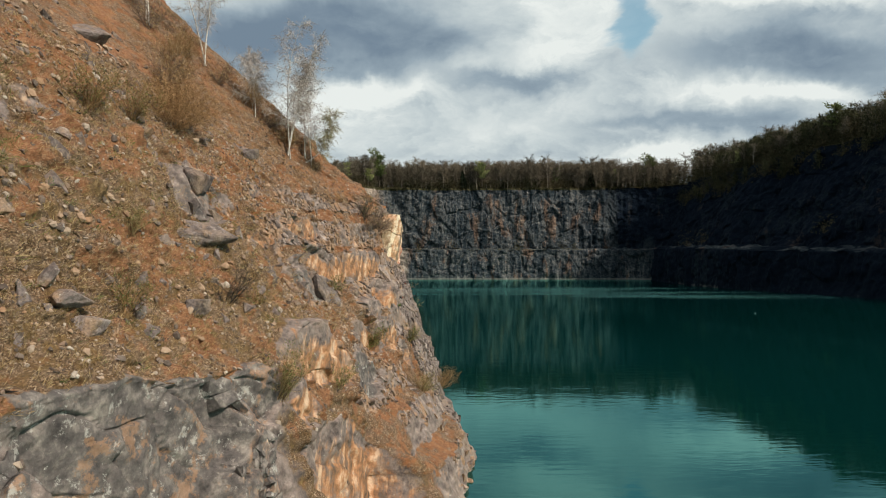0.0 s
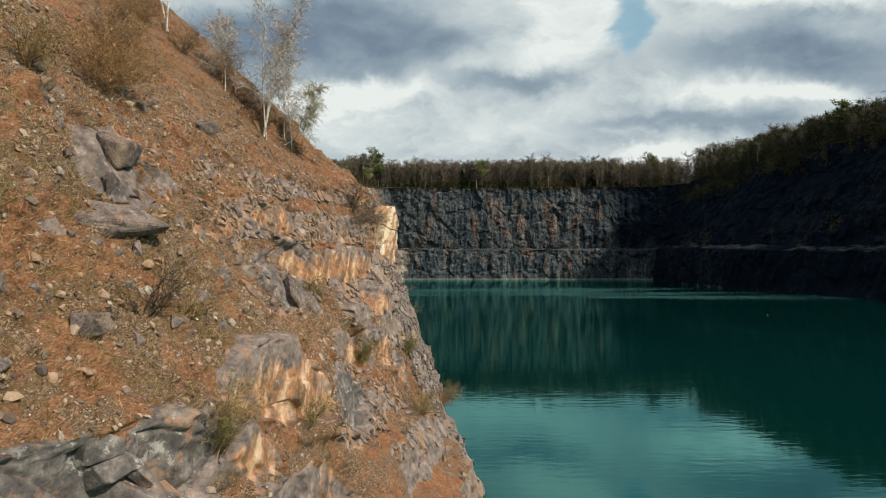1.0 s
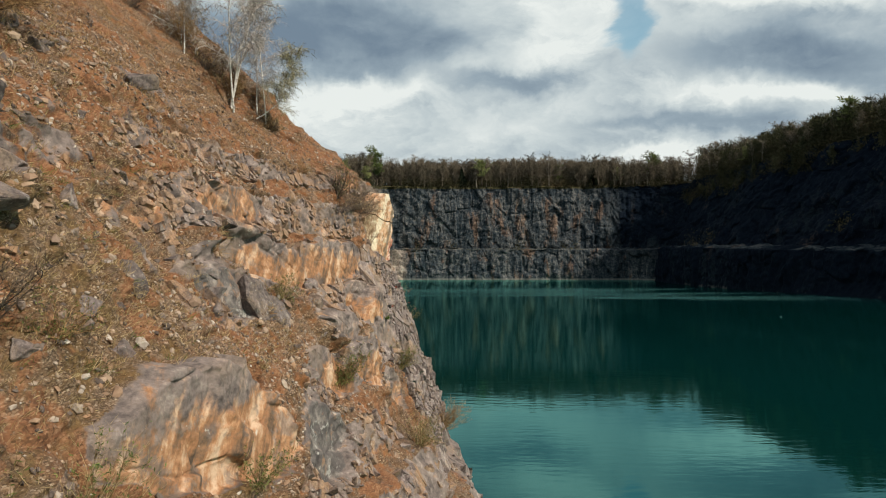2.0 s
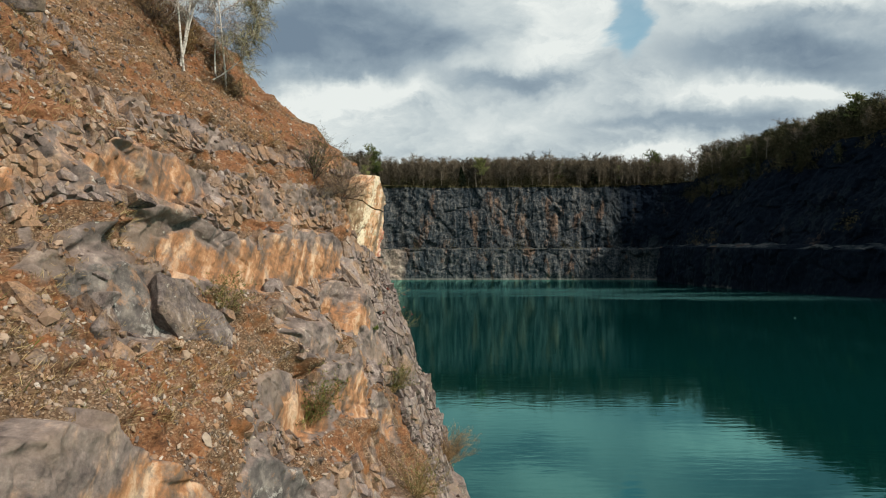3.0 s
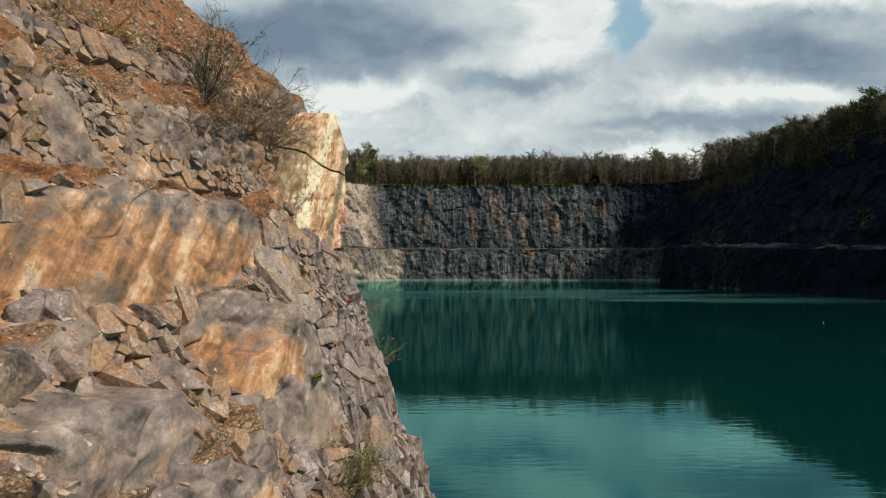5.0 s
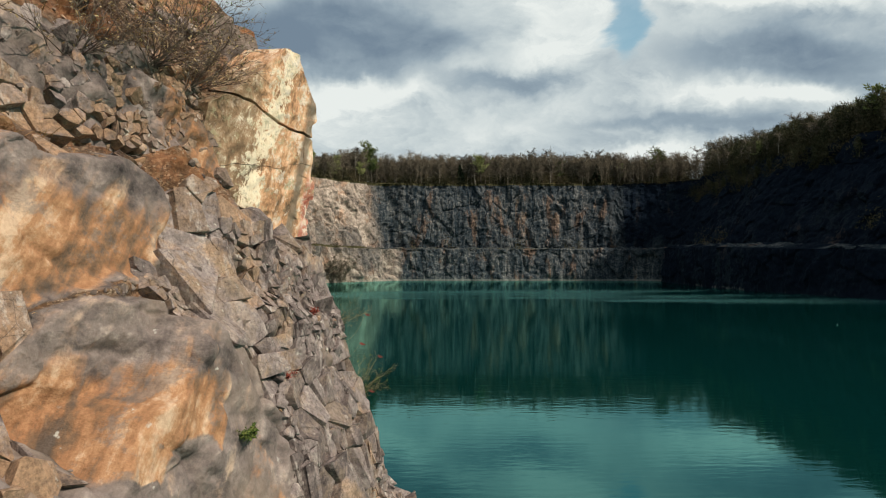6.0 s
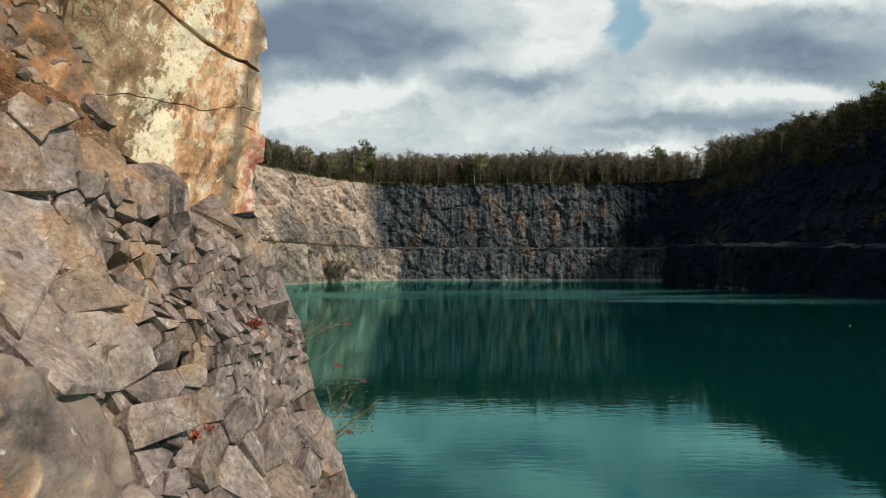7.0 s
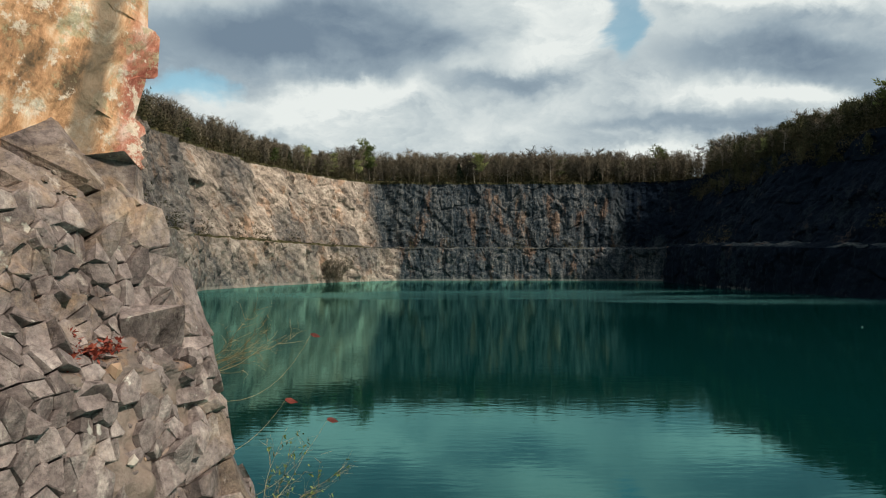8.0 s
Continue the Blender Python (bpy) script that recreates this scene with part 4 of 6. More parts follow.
M_STONE = material("loose_stone", lambda k, b: stone_look(k, b, bright=0.74), 0.88, 0.25)
M_DARKSTONE = material("dark_stone", lambda k, b: stone_look(k, b, stain=0.72, bright=0.62), 0.85, 0.25)
M_BROKEN = material("broken_rock", lambda k, b: stone_look(k, b, True, bright=0.92), 0.88, 0.25)
M_BLOCK = material("split_rock", lambda k, b: stone_look(k, b, bright=0.92), 0.88, 0.25)
M_SLOPE = material("stained_rock", lambda k, b: stone_look(k, b, True, False, 0.44, 1.0), 0.88, 0.25)
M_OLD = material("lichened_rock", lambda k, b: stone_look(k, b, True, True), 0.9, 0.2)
M_GRAVEL = material("stone_chips", gravel_look, 0.95, 0.15)
M_GOLD = material("stained_slab", golden, 0.85, 0.25)
M_BIRCH = material("birch_bark", plain([(0.10, 0.085, 0.075), (0.55, 0.52, 0.48), (0.72, 0.69, 0.64)], 7.0, (1, 1, 3), 0.1), 0.8, 0.2)
M_TWIG = material("birch_twigs", plain([(0.075, 0.052, 0.045), (0.16, 0.115, 0.095), (0.27, 0.22, 0.18)], 3.0, by="island", bump=0), 0.9, 0.1)
M_BIRCHTWIG = material("pale_birch_twigs", plain([(0.23, 0.19, 0.17), (0.42, 0.37, 0.335), (0.60, 0.55, 0.50)], 3.0, by="island", bump=0), 0.9, 0.1)
M_SHOOT = material("dry_shoots", plain([(0.13, 0.075, 0.038), (0.30, 0.17, 0.08), (0.46, 0.29, 0.15)], 3.0, by="island", bump=0, vary=0.6), 0.9, 0.1)
M_STRAW = material("dry_grass", plain([(0.13, 0.082, 0.036), (0.29, 0.20, 0.095), (0.48, 0.36, 0.20)], 3.0, by="island", bump=0, vary=0.8), 0.95, 0.1)
M_GREEN = material("fresh_leaves", plain([(0.035, 0.06, 0.012), (0.09, 0.125, 0.025), (0.17, 0.19, 0.05)], 3.0, by="island", bump=0, vary=0.7), 0.7, 0.25)
M_RED = material("red_leaves", plain([(0.09, 0.014, 0.010), (0.20, 0.030, 0.018), (0.28, 0.065, 0.036)], 20.0, by="island", bump=0), 0.6, 0.3)
M_DARKTWIG = material("bare_wood", plain([(0.035, 0.027, 0.022), (0.085, 0.065, 0.05), (0.16, 0.125, 0.095)], 3.0, by="island", bump=0, vary=0.6), 0.9, 0.1)
M_FARTRUNK = material("far_trunks", plain([(0.08, 0.068, 0.055), (0.19, 0.16, 0.13), (0.34, 0.30, 0.25)], 1.0, vary=0.8, bump=0), 0.95, 0.1)
M_FARTWIG = material("far_twigs", plain([(0.058, 0.050, 0.037), (0.138, 0.114, 0.083), (0.24, 0.195, 0.142)], 0.5, vary=0.9, bump=0), 0.95, 0.1)
M_FARGREEN = material("far_spring_leaves", plain([(0.08, 0.105, 0.034), (0.17, 0.195, 0.07), (0.28, 0.29, 0.12)], 0.5, vary=0.5, bump=0), 0.9, 0.1)
M_FIR = material("far_needles", plain([(0.008, 0.013, 0.008), (0.02, 0.03, 0.017), (0.035, 0.045, 0.026)], 0.7, vary=0.4, bump=0), 0.9, 0.1)


# ---- the stained slab at the nose of the cliff ----
def nose_slab():
    o = Vector((-1.80, 22.20, 7.00))
    n = Vector((0.894, -0.427, -0.139)).normalized()
    u = Vector((0.43, 0.903, 0)).normalized()
    w = n.cross(u) * -1
    if w.z < 0:
        w = -w
    ring = [(-0.59, 0.54), (-0.11, 1.03), (0.11, 1.03), (0.41, 0.60), (0.50, 0.15), (0.565, -0.25), (0.566, -0.78), (0.45, -0.98), (-0.05, -1.00), (-0.20, -0.66), (-0.62, -0.55), (-0.95, -0.2), (-0.98, 0.30)]
    slabs = tagged(new("slab_outcrop"), "pale golden and rust-stained rock slab, cracked across, standing on the cliff", "rock slab")
    slabs.matrix_world = Matrix.Translation(o)
    crack = [((-1.1, 0.49), (0.75, 0.16), 0.03), ((-1.1, -0.27), (0.75, -0.02), 0.006)]
    pieces = {"upper_slab": (None, crack[0]), "middle_slab": (crack[0], crack[1]), "lower_slab": (crack[1], None)}
    for name, (above, below) in pieces.items():
        bm = bmesh.new()
        front = [bm.verts.new(u * a + w * b) for a, b in ring]
        f = bm.faces.new(front)
        for lim, side in ((above, 1), (below, -1)):
            if lim:
                (a0, b0), (a1, b1), gap = lim
                along = (u * (a1 - a0) + w * (b1 - b0)).normalized()
                across = along.cross(n).normalized()
                if across.dot(w) < 0:
                    across = -across
                geom = bm.verts[:] + bm.edges[:] + bm.faces[:]
                bmesh.ops.bisect_plane(bm, geom=geom, plane_co=u * a0 + w * b0 - across * gap * 0.5 * side, plane_no=across * side, clear_outer=True)
        bmesh.ops.triangulate(bm, faces=bm.faces[:])
        for _ in range(5):
            long = [e for e in bm.edges if e.calc_length() > 0.05]
            if not long:
                break
            bmesh.ops.subdivide_edges(bm, edges=long, cuts=1)
            bmesh.ops.triangulate(bm, faces=bm.faces[:])
        skin = bm.faces[:]
        got = bmesh.ops.extrude_face_region(bm, geom=skin)
        for v in [g for g in got["geom"] if isinstance(g, bmesh.types.BMVert)]:
            v.co -= n * 0.55
        bmesh.ops.recalc_face_normals(bm, faces=bm.faces)
        for v in bm.verts:
            c = v.co + o
            a = noise.fractal(c * 2.2, 0.6, 2.0, 4) * 0.030 + noise.noise(c * 11) * 0.010
            v.co += n * a
            edge = noise.cell(Vector((9, c.y * 4, c.z * 5))) - 0.5
            v.co += u * (0.03 * noise.noise(c * 5 + Vector((9, 0, 0))) + 0.035 * edge * (v.co.dot(u) > 0.35)) + w * (0.055 * noise.noise(Vector((c.y * 2.6, c.z * 1.2, 4))) + 0.022 * noise.noise(c * 8))
        me = bpy.data.meshes.new(name)
        bm.to_mesh(me)
        bm.free()
        me.materials.append(M_GOLD)
        me.polygons.foreach_set("use_smooth", np.full(len(me.polygons), True))
        me.set_sharp_from_angle(angle=0.6)
        part(name, me, slabs)


nose_slab()


# ---- boulders on the slope ----
def axes(long, out):
    """A turn whose y runs along the first way and whose z points as near as can be along the second."""
    y = Vector(long).normalized()
    z = Vector(out)
    z = (z - y * z.dot(y)).normalized()
    x = y.cross(z)
    return Matrix((x, y, z)).transposed()


def boulder(y, z, size, turn, label, seed, lift=0.12, points=16):
    place, normal, i, j = on_cliff(y, z)
    ob = new("boulder", stone_mesh("boulder", seed, M_STONE, points, size, cuts=4))
    ob.matrix_world = Matrix.Translation(place + Vector((0.75, -0.35, 0.55)) * lift) @ turn.to_4x4()
    return tagged(ob, label, "boulder", "boulders on the slope")


def eul(a, b, c):
    return Euler((radians(a), radians(b), radians(c))).to_matrix()


boulder(10.60, 6.72, (0.85, 1.65, 0.62), axes((0.62, 0.78, -0.02), (0.5, -0.35, 0.8)), "long grey weathered boulder lying on the dry slope", 3, -0.17, 20)
boulder(11.50, 7.75, (0.55, 0.9, 0.6), eul(10, 10, -30), "angular grey boulder set in the slope", 7, 0.08)
boulder(12.2, 8.0, (0.5, 0.7, 0.5), eul(-10, 20, 30), "angular grey boulder set in the slope", 8, 0.08)
boulder(6.95, 5.68, (0.36, 0.48, 0.26), eul(0, 10, -40), "small grey boulder among dry grass", 9, 0.08)
boulder(9.18, 5.40, (0.34, 0.40, 0.32), eul(10, 0, -10), "small grey boulder among dry grass", 11, 0.08)
boulder(15.45, 9.0, (0.45, 0.60, 0.34), eul(20, 15, -30), "dark angular boulder on orange earth", 15, 0.08)
boulder(17.3, 5.25, (0.42, 0.66, 0.34), eul(-10, 20, 0), "grey boulder bedded in dry litter", 19, 0.08)
boulder(17.95, 5.60, (0.24, 0.28, 0.32), eul(12, 0, 30), "small square block standing before a rusty slab", 23, 0.06)
boulder(11.3, 8.95, (0.4, 0.55, 0.3), eul(20, 10, -30), "dark angular boulder under a dry bush", 25, 0.06)
boulder(13.3, 11.4, (0.9, 1.3, 0.6), eul(15, 25, -30), "dark fractured boulder on orange earth", 27, -0.1)


def tilted_slab(ring, plane, thick, label, seed):
    """A loose slab: a broken outline on a slanting plane, given thickness, with chipped and worn edges."""
    y0, z0, x0, ay, az = plane
    n = Vector((1, -ay, -az)).normalized()
    o = Vector((x0, y0, z0))
    bm = bmesh.new()
    bm.faces.new([bm.verts.new((x0 + ay * (y - y0) + az * (z - z0) - o.x, y - o.y, z - o.z)) for y, z in ring])
    got = bmesh.ops.extrude_face_region(bm, geom=bm.faces[:])
    for v in [g for g in got["geom"] if isinstance(g, bmesh.types.BMVert)]:
        v.co = v.co * 0.86 - n * thick
    bmesh.ops.bevel(bm, geom=bm.edges[:], offset=0.03, segments=1, affect="EDGES", profile=0.5)
    bmesh.ops.triangulate(bm, faces=bm.faces[:])
    for _ in range(5):
        long = [e for e in bm.edges if e.calc_length() > 0.045]
        bmesh.ops.subdivide_edges(bm, edges=long, cuts=1)
        bmesh.ops.triangulate(bm, faces=bm.faces[:])
    bmesh.ops.recalc_face_normals(bm, faces=bm.faces)
    for v in bm.verts:
        c = v.co + Vector((seed, 0, 0))
        v.co += v.normal * (0.055 * noise.noise(c * 1.7) + 0.03 * noise.noise(c * 4.5) + 0.012 * noise.noise(c * 13) - 0.02 * (noise.noise(c * 3.1 + Vector((0, 9, 0))) > 0.15))
    me = bpy.data.meshes.new("boulder")
    bm.to_mesh(me)
    bm.free()
    me.materials.append(M_DARKSTONE)
    ob = new("boulder", me)
    ob.location = o
    return tagged(ob, label, "boulder", "boulders on the slope")


tilted_slab([(14.93, 5.93), (15.30, 5.78), (15.80, 5.40), (15.95, 5.18), (15.70, 4.97), (15.32, 5.12), (14.95, 5.15), (14.74, 5.55)], (15.62, 5.2, -2.80, 0.2, -0.36), 0.38, "large dark grey tilted slab of rock on the rubble slope", 5)


# ---- loose rock blocks of the broken cliff ----
def scatter(rng, y0, y1, z0, z1):
    return on_cliff(rng.uniform(y0, y1), rng.uniform(z0, z1))


def joint_block(seed, size):
    """A block split off along joints: a skewed box with several corners and edges broken away."""
    rng = random.Random(seed)
    bm = bmesh.new()
    for a in (-0.5, 0.5):
        for b in (-0.5, 0.5):
            for c in (-0.5, 0.5):
                bm.verts.new(((a + rng.uniform(-0.22, 0.22)) * size[0], (b + rng.uniform(-0.24, 0.24)) * size[1], (c + rng.uniform(-0.24, 0.24)) * size[2]))
    bmesh.ops.convex_hull(bm, input=bm.verts)
    for _ in range(rng.randint(4, 6)):
        way = Vector((rng.uniform(-1, 1), rng.uniform(-1, 1), rng.uniform(-1, 1))).normalized()
        far = max(v.co.dot(way) for v in bm.verts)
        bmesh.ops.bisect_plane(bm, geom=bm.verts[:] + bm.edges[:] + bm.faces[:], plane_co=way * far * rng.uniform(0.6, 0.88), plane_no=way, clear_outer=True)
        bmesh.ops.convex_hull(bm, input=bm.verts)
        bmesh.ops.delete(bm, geom=[v for v in bm.verts if not v.link_faces], context="VERTS")
    bmesh.ops.dissolve_limit(bm, angle_limit=0.12, verts=bm.verts, edges=bm.edges)
    bmesh.ops.bevel(bm, geom=bm.edges[:], offset=0.016, segments=1, affect="EDGES", profile=0.5)
    bmesh.ops.recalc_face_normals(bm, faces=bm.faces)
    me = bpy.data.meshes.new("rock_block")
    bm.to_mesh(me)
    bm.free()
    me.materials.append(M_BROKEN)
    return me


def hull_arrays(count, seed):
    """Angular blocks with chopped corners as plain arrays of corners and triangles."""
    rng = random.Random(seed)
    made = []
    for i in range(count):
        me = joint_block(seed + i, (1, rng.uniform(0.6, 1.0), rng.uniform(0.6, 1.05)))
        me.calc_loop_triangles()
        co = np.array([v.co[:] for v in me.vertices])
        tri = np.array([q.vertices[:] for q in me.loop_triangles])
        made.append((me, co, tri))
    return made


def rock_blocks():
    """Loose blocks and shards lodged in the broken rock."""
    rng = random.Random(5)
    shapes = hull_arrays(22, 100)
    bed = Matrix(((0.84, 0.42, 0.12), (-0.42, 0.88, -0.10), (0.34, -0.22, 0.98))).to_4x4()
    zones = [(14, 20.8, 22.6, 3.2, 6.05, 0.12, 0.22), (260, 20.2, 22.8, 3.0, 6.2, 0.03, 0.09), (26, 13.6, 20.6, 6.3, 8.0, 0.16, 0.28), (200, 13.6, 21.6, 5.3, 8.3, 0.08, 0.16), (1100, 13.6, 21.8, 5.3, 8.6, 0.05, 0.11),
             (40, 13.0, 20.6, 2.2, 5.4, 0.12, 0.26), (400, 13.0, 20.8, 2.2, 5.4, 0.05, 0.13), (160, 16.0, 22.6, 0.0, 2.6, 0.16, 0.36), (40, 4.4, 12.0, 2.2, 4.6, 0.08, 0.2), (120, 7.6, 14.0, 6.4, 12.0, 0.10, 0.32),
             (100, 13.0, 20.6, 8.0, 11.0, 0.10, 0.28), (600, 13.0, 20.6, 8.0, 10.5, 0.05, 0.13), (240, 22.3, 26.0, 2.0, 8.0, 0.14, 0.40)]
    spots = np.zeros((0, 4))
    mass, old, slope = [[], [], 0], [[], [], 0], [[], [], 0]
    for count, y0, y1, z0, z1, s0, s1 in zones:
        for _ in range(count):
            place, normal, i, j = scatter(rng, y0, y1, z0, z1)
            s = s0 + (s1 - s0) * rng.random() ** 1.6
            if CSLAB[i, j] > 0.12 or CROCK[i, j] < 0.25 + 0.2 * rng.random() or (CSOIL[i, j] > 0.7 and rng.random() < 0.7):
                continue
            if place.y > 21.2 and place.z + 0.4 * s > 6.1 or (place.y > 20.0 and place.z > 6.2 and s > 0.12 and rng.random() < 0.8):
                continue
            if len(spots):
                gap = np.linalg.norm(spots[:, :3] - np.array(place), axis=1)
                if (gap < 0.19 * (spots[:, 3] + s)).any():
                    continue
            spots = np.vstack([spots, (*place, s)])
            k = rng.randrange(len(shapes))
            me, co, tri = shapes[k]
            loose = 0.17 if place.y > 20.0 and place.z < 6.2 else 0.26
            turn = Euler((rng.gauss(0, loose), rng.gauss(0, loose), rng.gauss(0, loose * 1.3))).to_matrix().to_4x4() @ bed
            if rng.random() < 0.35:
                turn = turn @ Matrix.Rotation(math.pi / 2, 4, rng.choice("XYZ"))
            m = Matrix.Translation(place - normal * s * (rng.uniform(0.26 if loose > 0.2 else 0.34, 0.44) if place.y > 12 or place.z > 5.4 else 0.34)) @ turn @ Matrix.Diagonal((s, s, s, 1))
            a = np.array(m)
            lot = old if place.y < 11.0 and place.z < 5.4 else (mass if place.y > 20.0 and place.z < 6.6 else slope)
            lot[0].append(co @ a[:3, :3].T + a[:3, 3])
            lot[1].append(tri + lot[2])
            lot[2] += len(co)
    # the tall grey blocks that shoulder the golden slab
    for (x, y, z), size, k in (((-2.10, 21.66, 6.05), (0.55, 0.55, 0.85), 3), ((-1.70, 22.47, 5.82), (0.30, 0.36, 0.50), 5), ((-1.92, 22.25, 5.80), (0.5, 0.5, 0.6), 8), ((-1.56, 22.70, 5.45), (0.36, 0.4, 0.55), 11)):
        ob = new("rock_block", shapes[k][0])
        ob.parent = cliff
        ob.matrix_world = Matrix.Translation((x, y, z)) @ bed @ Matrix.Diagonal((*size, 1))
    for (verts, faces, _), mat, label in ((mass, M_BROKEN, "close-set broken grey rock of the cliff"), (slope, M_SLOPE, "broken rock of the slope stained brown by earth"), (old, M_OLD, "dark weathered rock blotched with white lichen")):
        ob = new("rock_mass", raw_mesh("rock_mass", np.concatenate(verts), np.concatenate(faces), mat))
        ob.parent = cliff
        tagged(ob, label, kind="stuff")


rock_blocks()


# ---- shattered rock: blocks split along joints and still fitted together ----
def clip_side(poly, m, c):
    """The part of a convex outline where m . p <= c."""
    out = []
    for (ax, ay), (bx, by) in zip(poly, poly[1:] + poly[:1]):
        da, db = m[0] * ax + m[1] * ay - c, m[0] * bx + m[1] * by - c
        if da <= 0:
            out.append((ax, ay))
        if (da < 0) != (db < 0) and da != db:
            f = da / (da - db)
            out.append((ax + f * (bx - ax), ay + f * (by - ay)))
    return out


def bed_place(y, z):
    """A place on the unbroken face of the cliff, and its outward way."""
    i = int(np.clip(np.searchsorted(CY, y) - 1, 0, len(CY) - 2))
    f = (y - CY[i]) / (CY[i + 1] - CY[i])
    x = [np.interp(z, np.maximum.accumulate(CBASE[k, :, 2]), CBASE[k, :, 0]) for k in (i, i + 1)]
    j = int(np.argmin(np.abs(CBASE[i, :, 2] - z)))
    return Vector((x[0] * (1 - f) + x[1] * f, y, z)), Vector(CWAY[i, j]), i, j


def shattered(y0, y1, z0, z1, small, large, relief, keep, mat, singles, label, seed):
    """Fills a stretch of the cliff with fitted blocks of mixed sizes; the first ones are parts, the rest stay joined."""
    rng = random.Random(seed)
    sites = np.zeros((0, 3))
    # joints crowd together in crush zones and leave large sound blocks between them
    tries = int((y1 - y0) * (z1 - z0) / small ** 2 * 1.3)
    tried = np.array([(rng.uniform(y0, y1), rng.uniform(z0, z1), rng.uniform(0.35, 1.0)) for _ in range(tries)])
    crush = 0.5 + 1.5 * fbm(np.stack([tried[:, 0] * 1.3, 0 * tried[:, 0] + seed, tried[:, 1] * 1.3], -1), 3, seed)
    sizes = small + (large - small) * np.clip(1 - crush, 0, 1)
    for (y, z, loose), r in zip(tried, sizes):
        if len(sites) and (np.hypot(sites[:, 0] - y, sites[:, 1] - z) < 0.40 * loose * (sites[:, 2] + r)).any():
            continue
        sites = np.vstack([sites, (y, z, r)])
    verts, faces, count, made = [], [], 0, 0
    for u, w, r in sites:
        place, way, i, j = bed_place(u, w)
        if CSLAB[i, j] > 0.4 or rng.random() > keep(i, j):
            continue
        reach = 1.1 * r + 0.03
        poly = [(-reach, -reach), (reach, -reach), (reach, reach), (-reach, reach)]
        apart = np.hypot(sites[:, 0] - u, sites[:, 1] - w)
        for q in np.argsort(apart)[1:26]:
            du, dw = sites[q, 0] - u, sites[q, 1] - w
            if apart[q] < 3.2 * reach:
                d2 = du * du + dw * dw
                poly = clip_side(poly, (du, dw), 0.5 * d2)
        if len(poly) < 3:
            continue
        cu, cw = sum(q[0] for q in poly) / len(poly), sum(q[1] for q in poly) / len(poly)
        size = math.sqrt(sum((q[0] - cu) ** 2 + (q[1] - cw) ** 2 for q in poly) / len(poly))
        if size > 1.2 * large:
            continue
        gap = 1 - min(0.10, 0.003 / size) - 0.02 * rng.random() ** 2
        high = relief * (rng.uniform(-0.6, 0.6) if rng.random() < 0.75 else rng.uniform(0.6, 1.8)) * min(1.0, size / (0.4 * large))
        sound = min(1.0, 0.09 / size)
        ty, tz = rng.gauss(0, 0.28) * sound, rng.gauss(0.03, 0.28) * sound
        side = way.cross(Vector((0, 0, 1))).normalized()
        rings = [[], [], []]
        for pu, pw in poly:
            for ring, shrink, drop in zip(rings, (gap, gap, gap * rng.uniform(0.86, 0.985)), (-0.9 * size - 0.05, -0.05 * size, 0.0)):
                a, b = cu + (pu - cu) * shrink, cw + (pw - cw) * shrink
                p = bed_place(u + a, w + b)[0]
                ring.append(p + way * (high + drop + (ty * a + tz * b) * (drop > -0.5 * size)) + side * rng.gauss(0, 0.03 * size) + Vector((0, 0, rng.gauss(0, 0.03 * size))))
        mid = sum(rings[2], Vector()) / len(poly) + way * size * rng.uniform(-0.05, 0.20) + side * size * rng.gauss(0, 0.32) + Vector((0, 0, size * rng.gauss(0, 0.3)))
        k = len(poly)
        co = [tuple(p - place) for ring in rings for p in ring] + [tuple(mid - place)]
        tri = []
        for a in range(k):
            b = (a + 1) % k
            for lo in (0, k):
                tri += [(lo + a, lo + b, lo + k + b), (lo + a, lo + k + b, lo + k + a)]
            tri.append((2 * k + a, 2 * k + b, 3 * k))
        if made < singles:
            ob = new("rock_block", raw_mesh("rock_block", co, tri, M_BLOCK))
            ob.parent = cliff
            ob.matrix_world = Matrix.Translation(place)
            made += 1
            continue
        verts.append(np.array(co) + np.array(place))
        faces.append(np.array(tri) + count)
        count += len(co)
    if verts:
        ob = new("rock_mass", raw_mesh("rock_mass", np.concatenate(verts), np.concatenate(faces), mat))
        ob.parent = cliff
        tagged(ob, label, kind="stuff")


shattered(20.9, 22.95, 4.0, 6.2, 0.06, 0.50, 0.06, lambda i, j: 0.92, M_BROKEN, 300, "tight broken grey rock of the cliff", 601)
shattered(20.2, 20.9, 4.0, 6.2, 0.05, 0.32, 0.05, lambda i, j: 0.92, M_BROKEN, 0, "tight broken grey rock of the cliff", 602)
shattered(19.4, 22.95, 1.6, 4.0, 0.07, 0.36, 0.06, lambda i, j: 0.8 * (CSOIL[i, j] < 0.65), M_BROKEN, 0, "broken grey rock low on the cliff", 603)
shattered(13.8, 21.4, 6.4, 8.0, 0.06, 0.26, 0.05, lambda i, j: 0.75 * (CROCK[i, j] > 0.35) * (CSOIL[i, j] < 0.6), M_SLOPE, 0, "grey angular rock breaking through the slope", 604)
shattered(13.0, 20.2, 2.0, 5.5, 0.07, 0.30, 0.06, lambda i, j: 0.75 * (CROCK[i, j] > 0.35) * (CSOIL[i, j] < 0.6), M_SLOPE, 0, "stained angular rock between the ledges", 605)
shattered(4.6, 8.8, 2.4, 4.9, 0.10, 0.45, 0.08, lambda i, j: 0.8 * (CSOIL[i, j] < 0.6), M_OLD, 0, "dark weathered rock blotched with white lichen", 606)


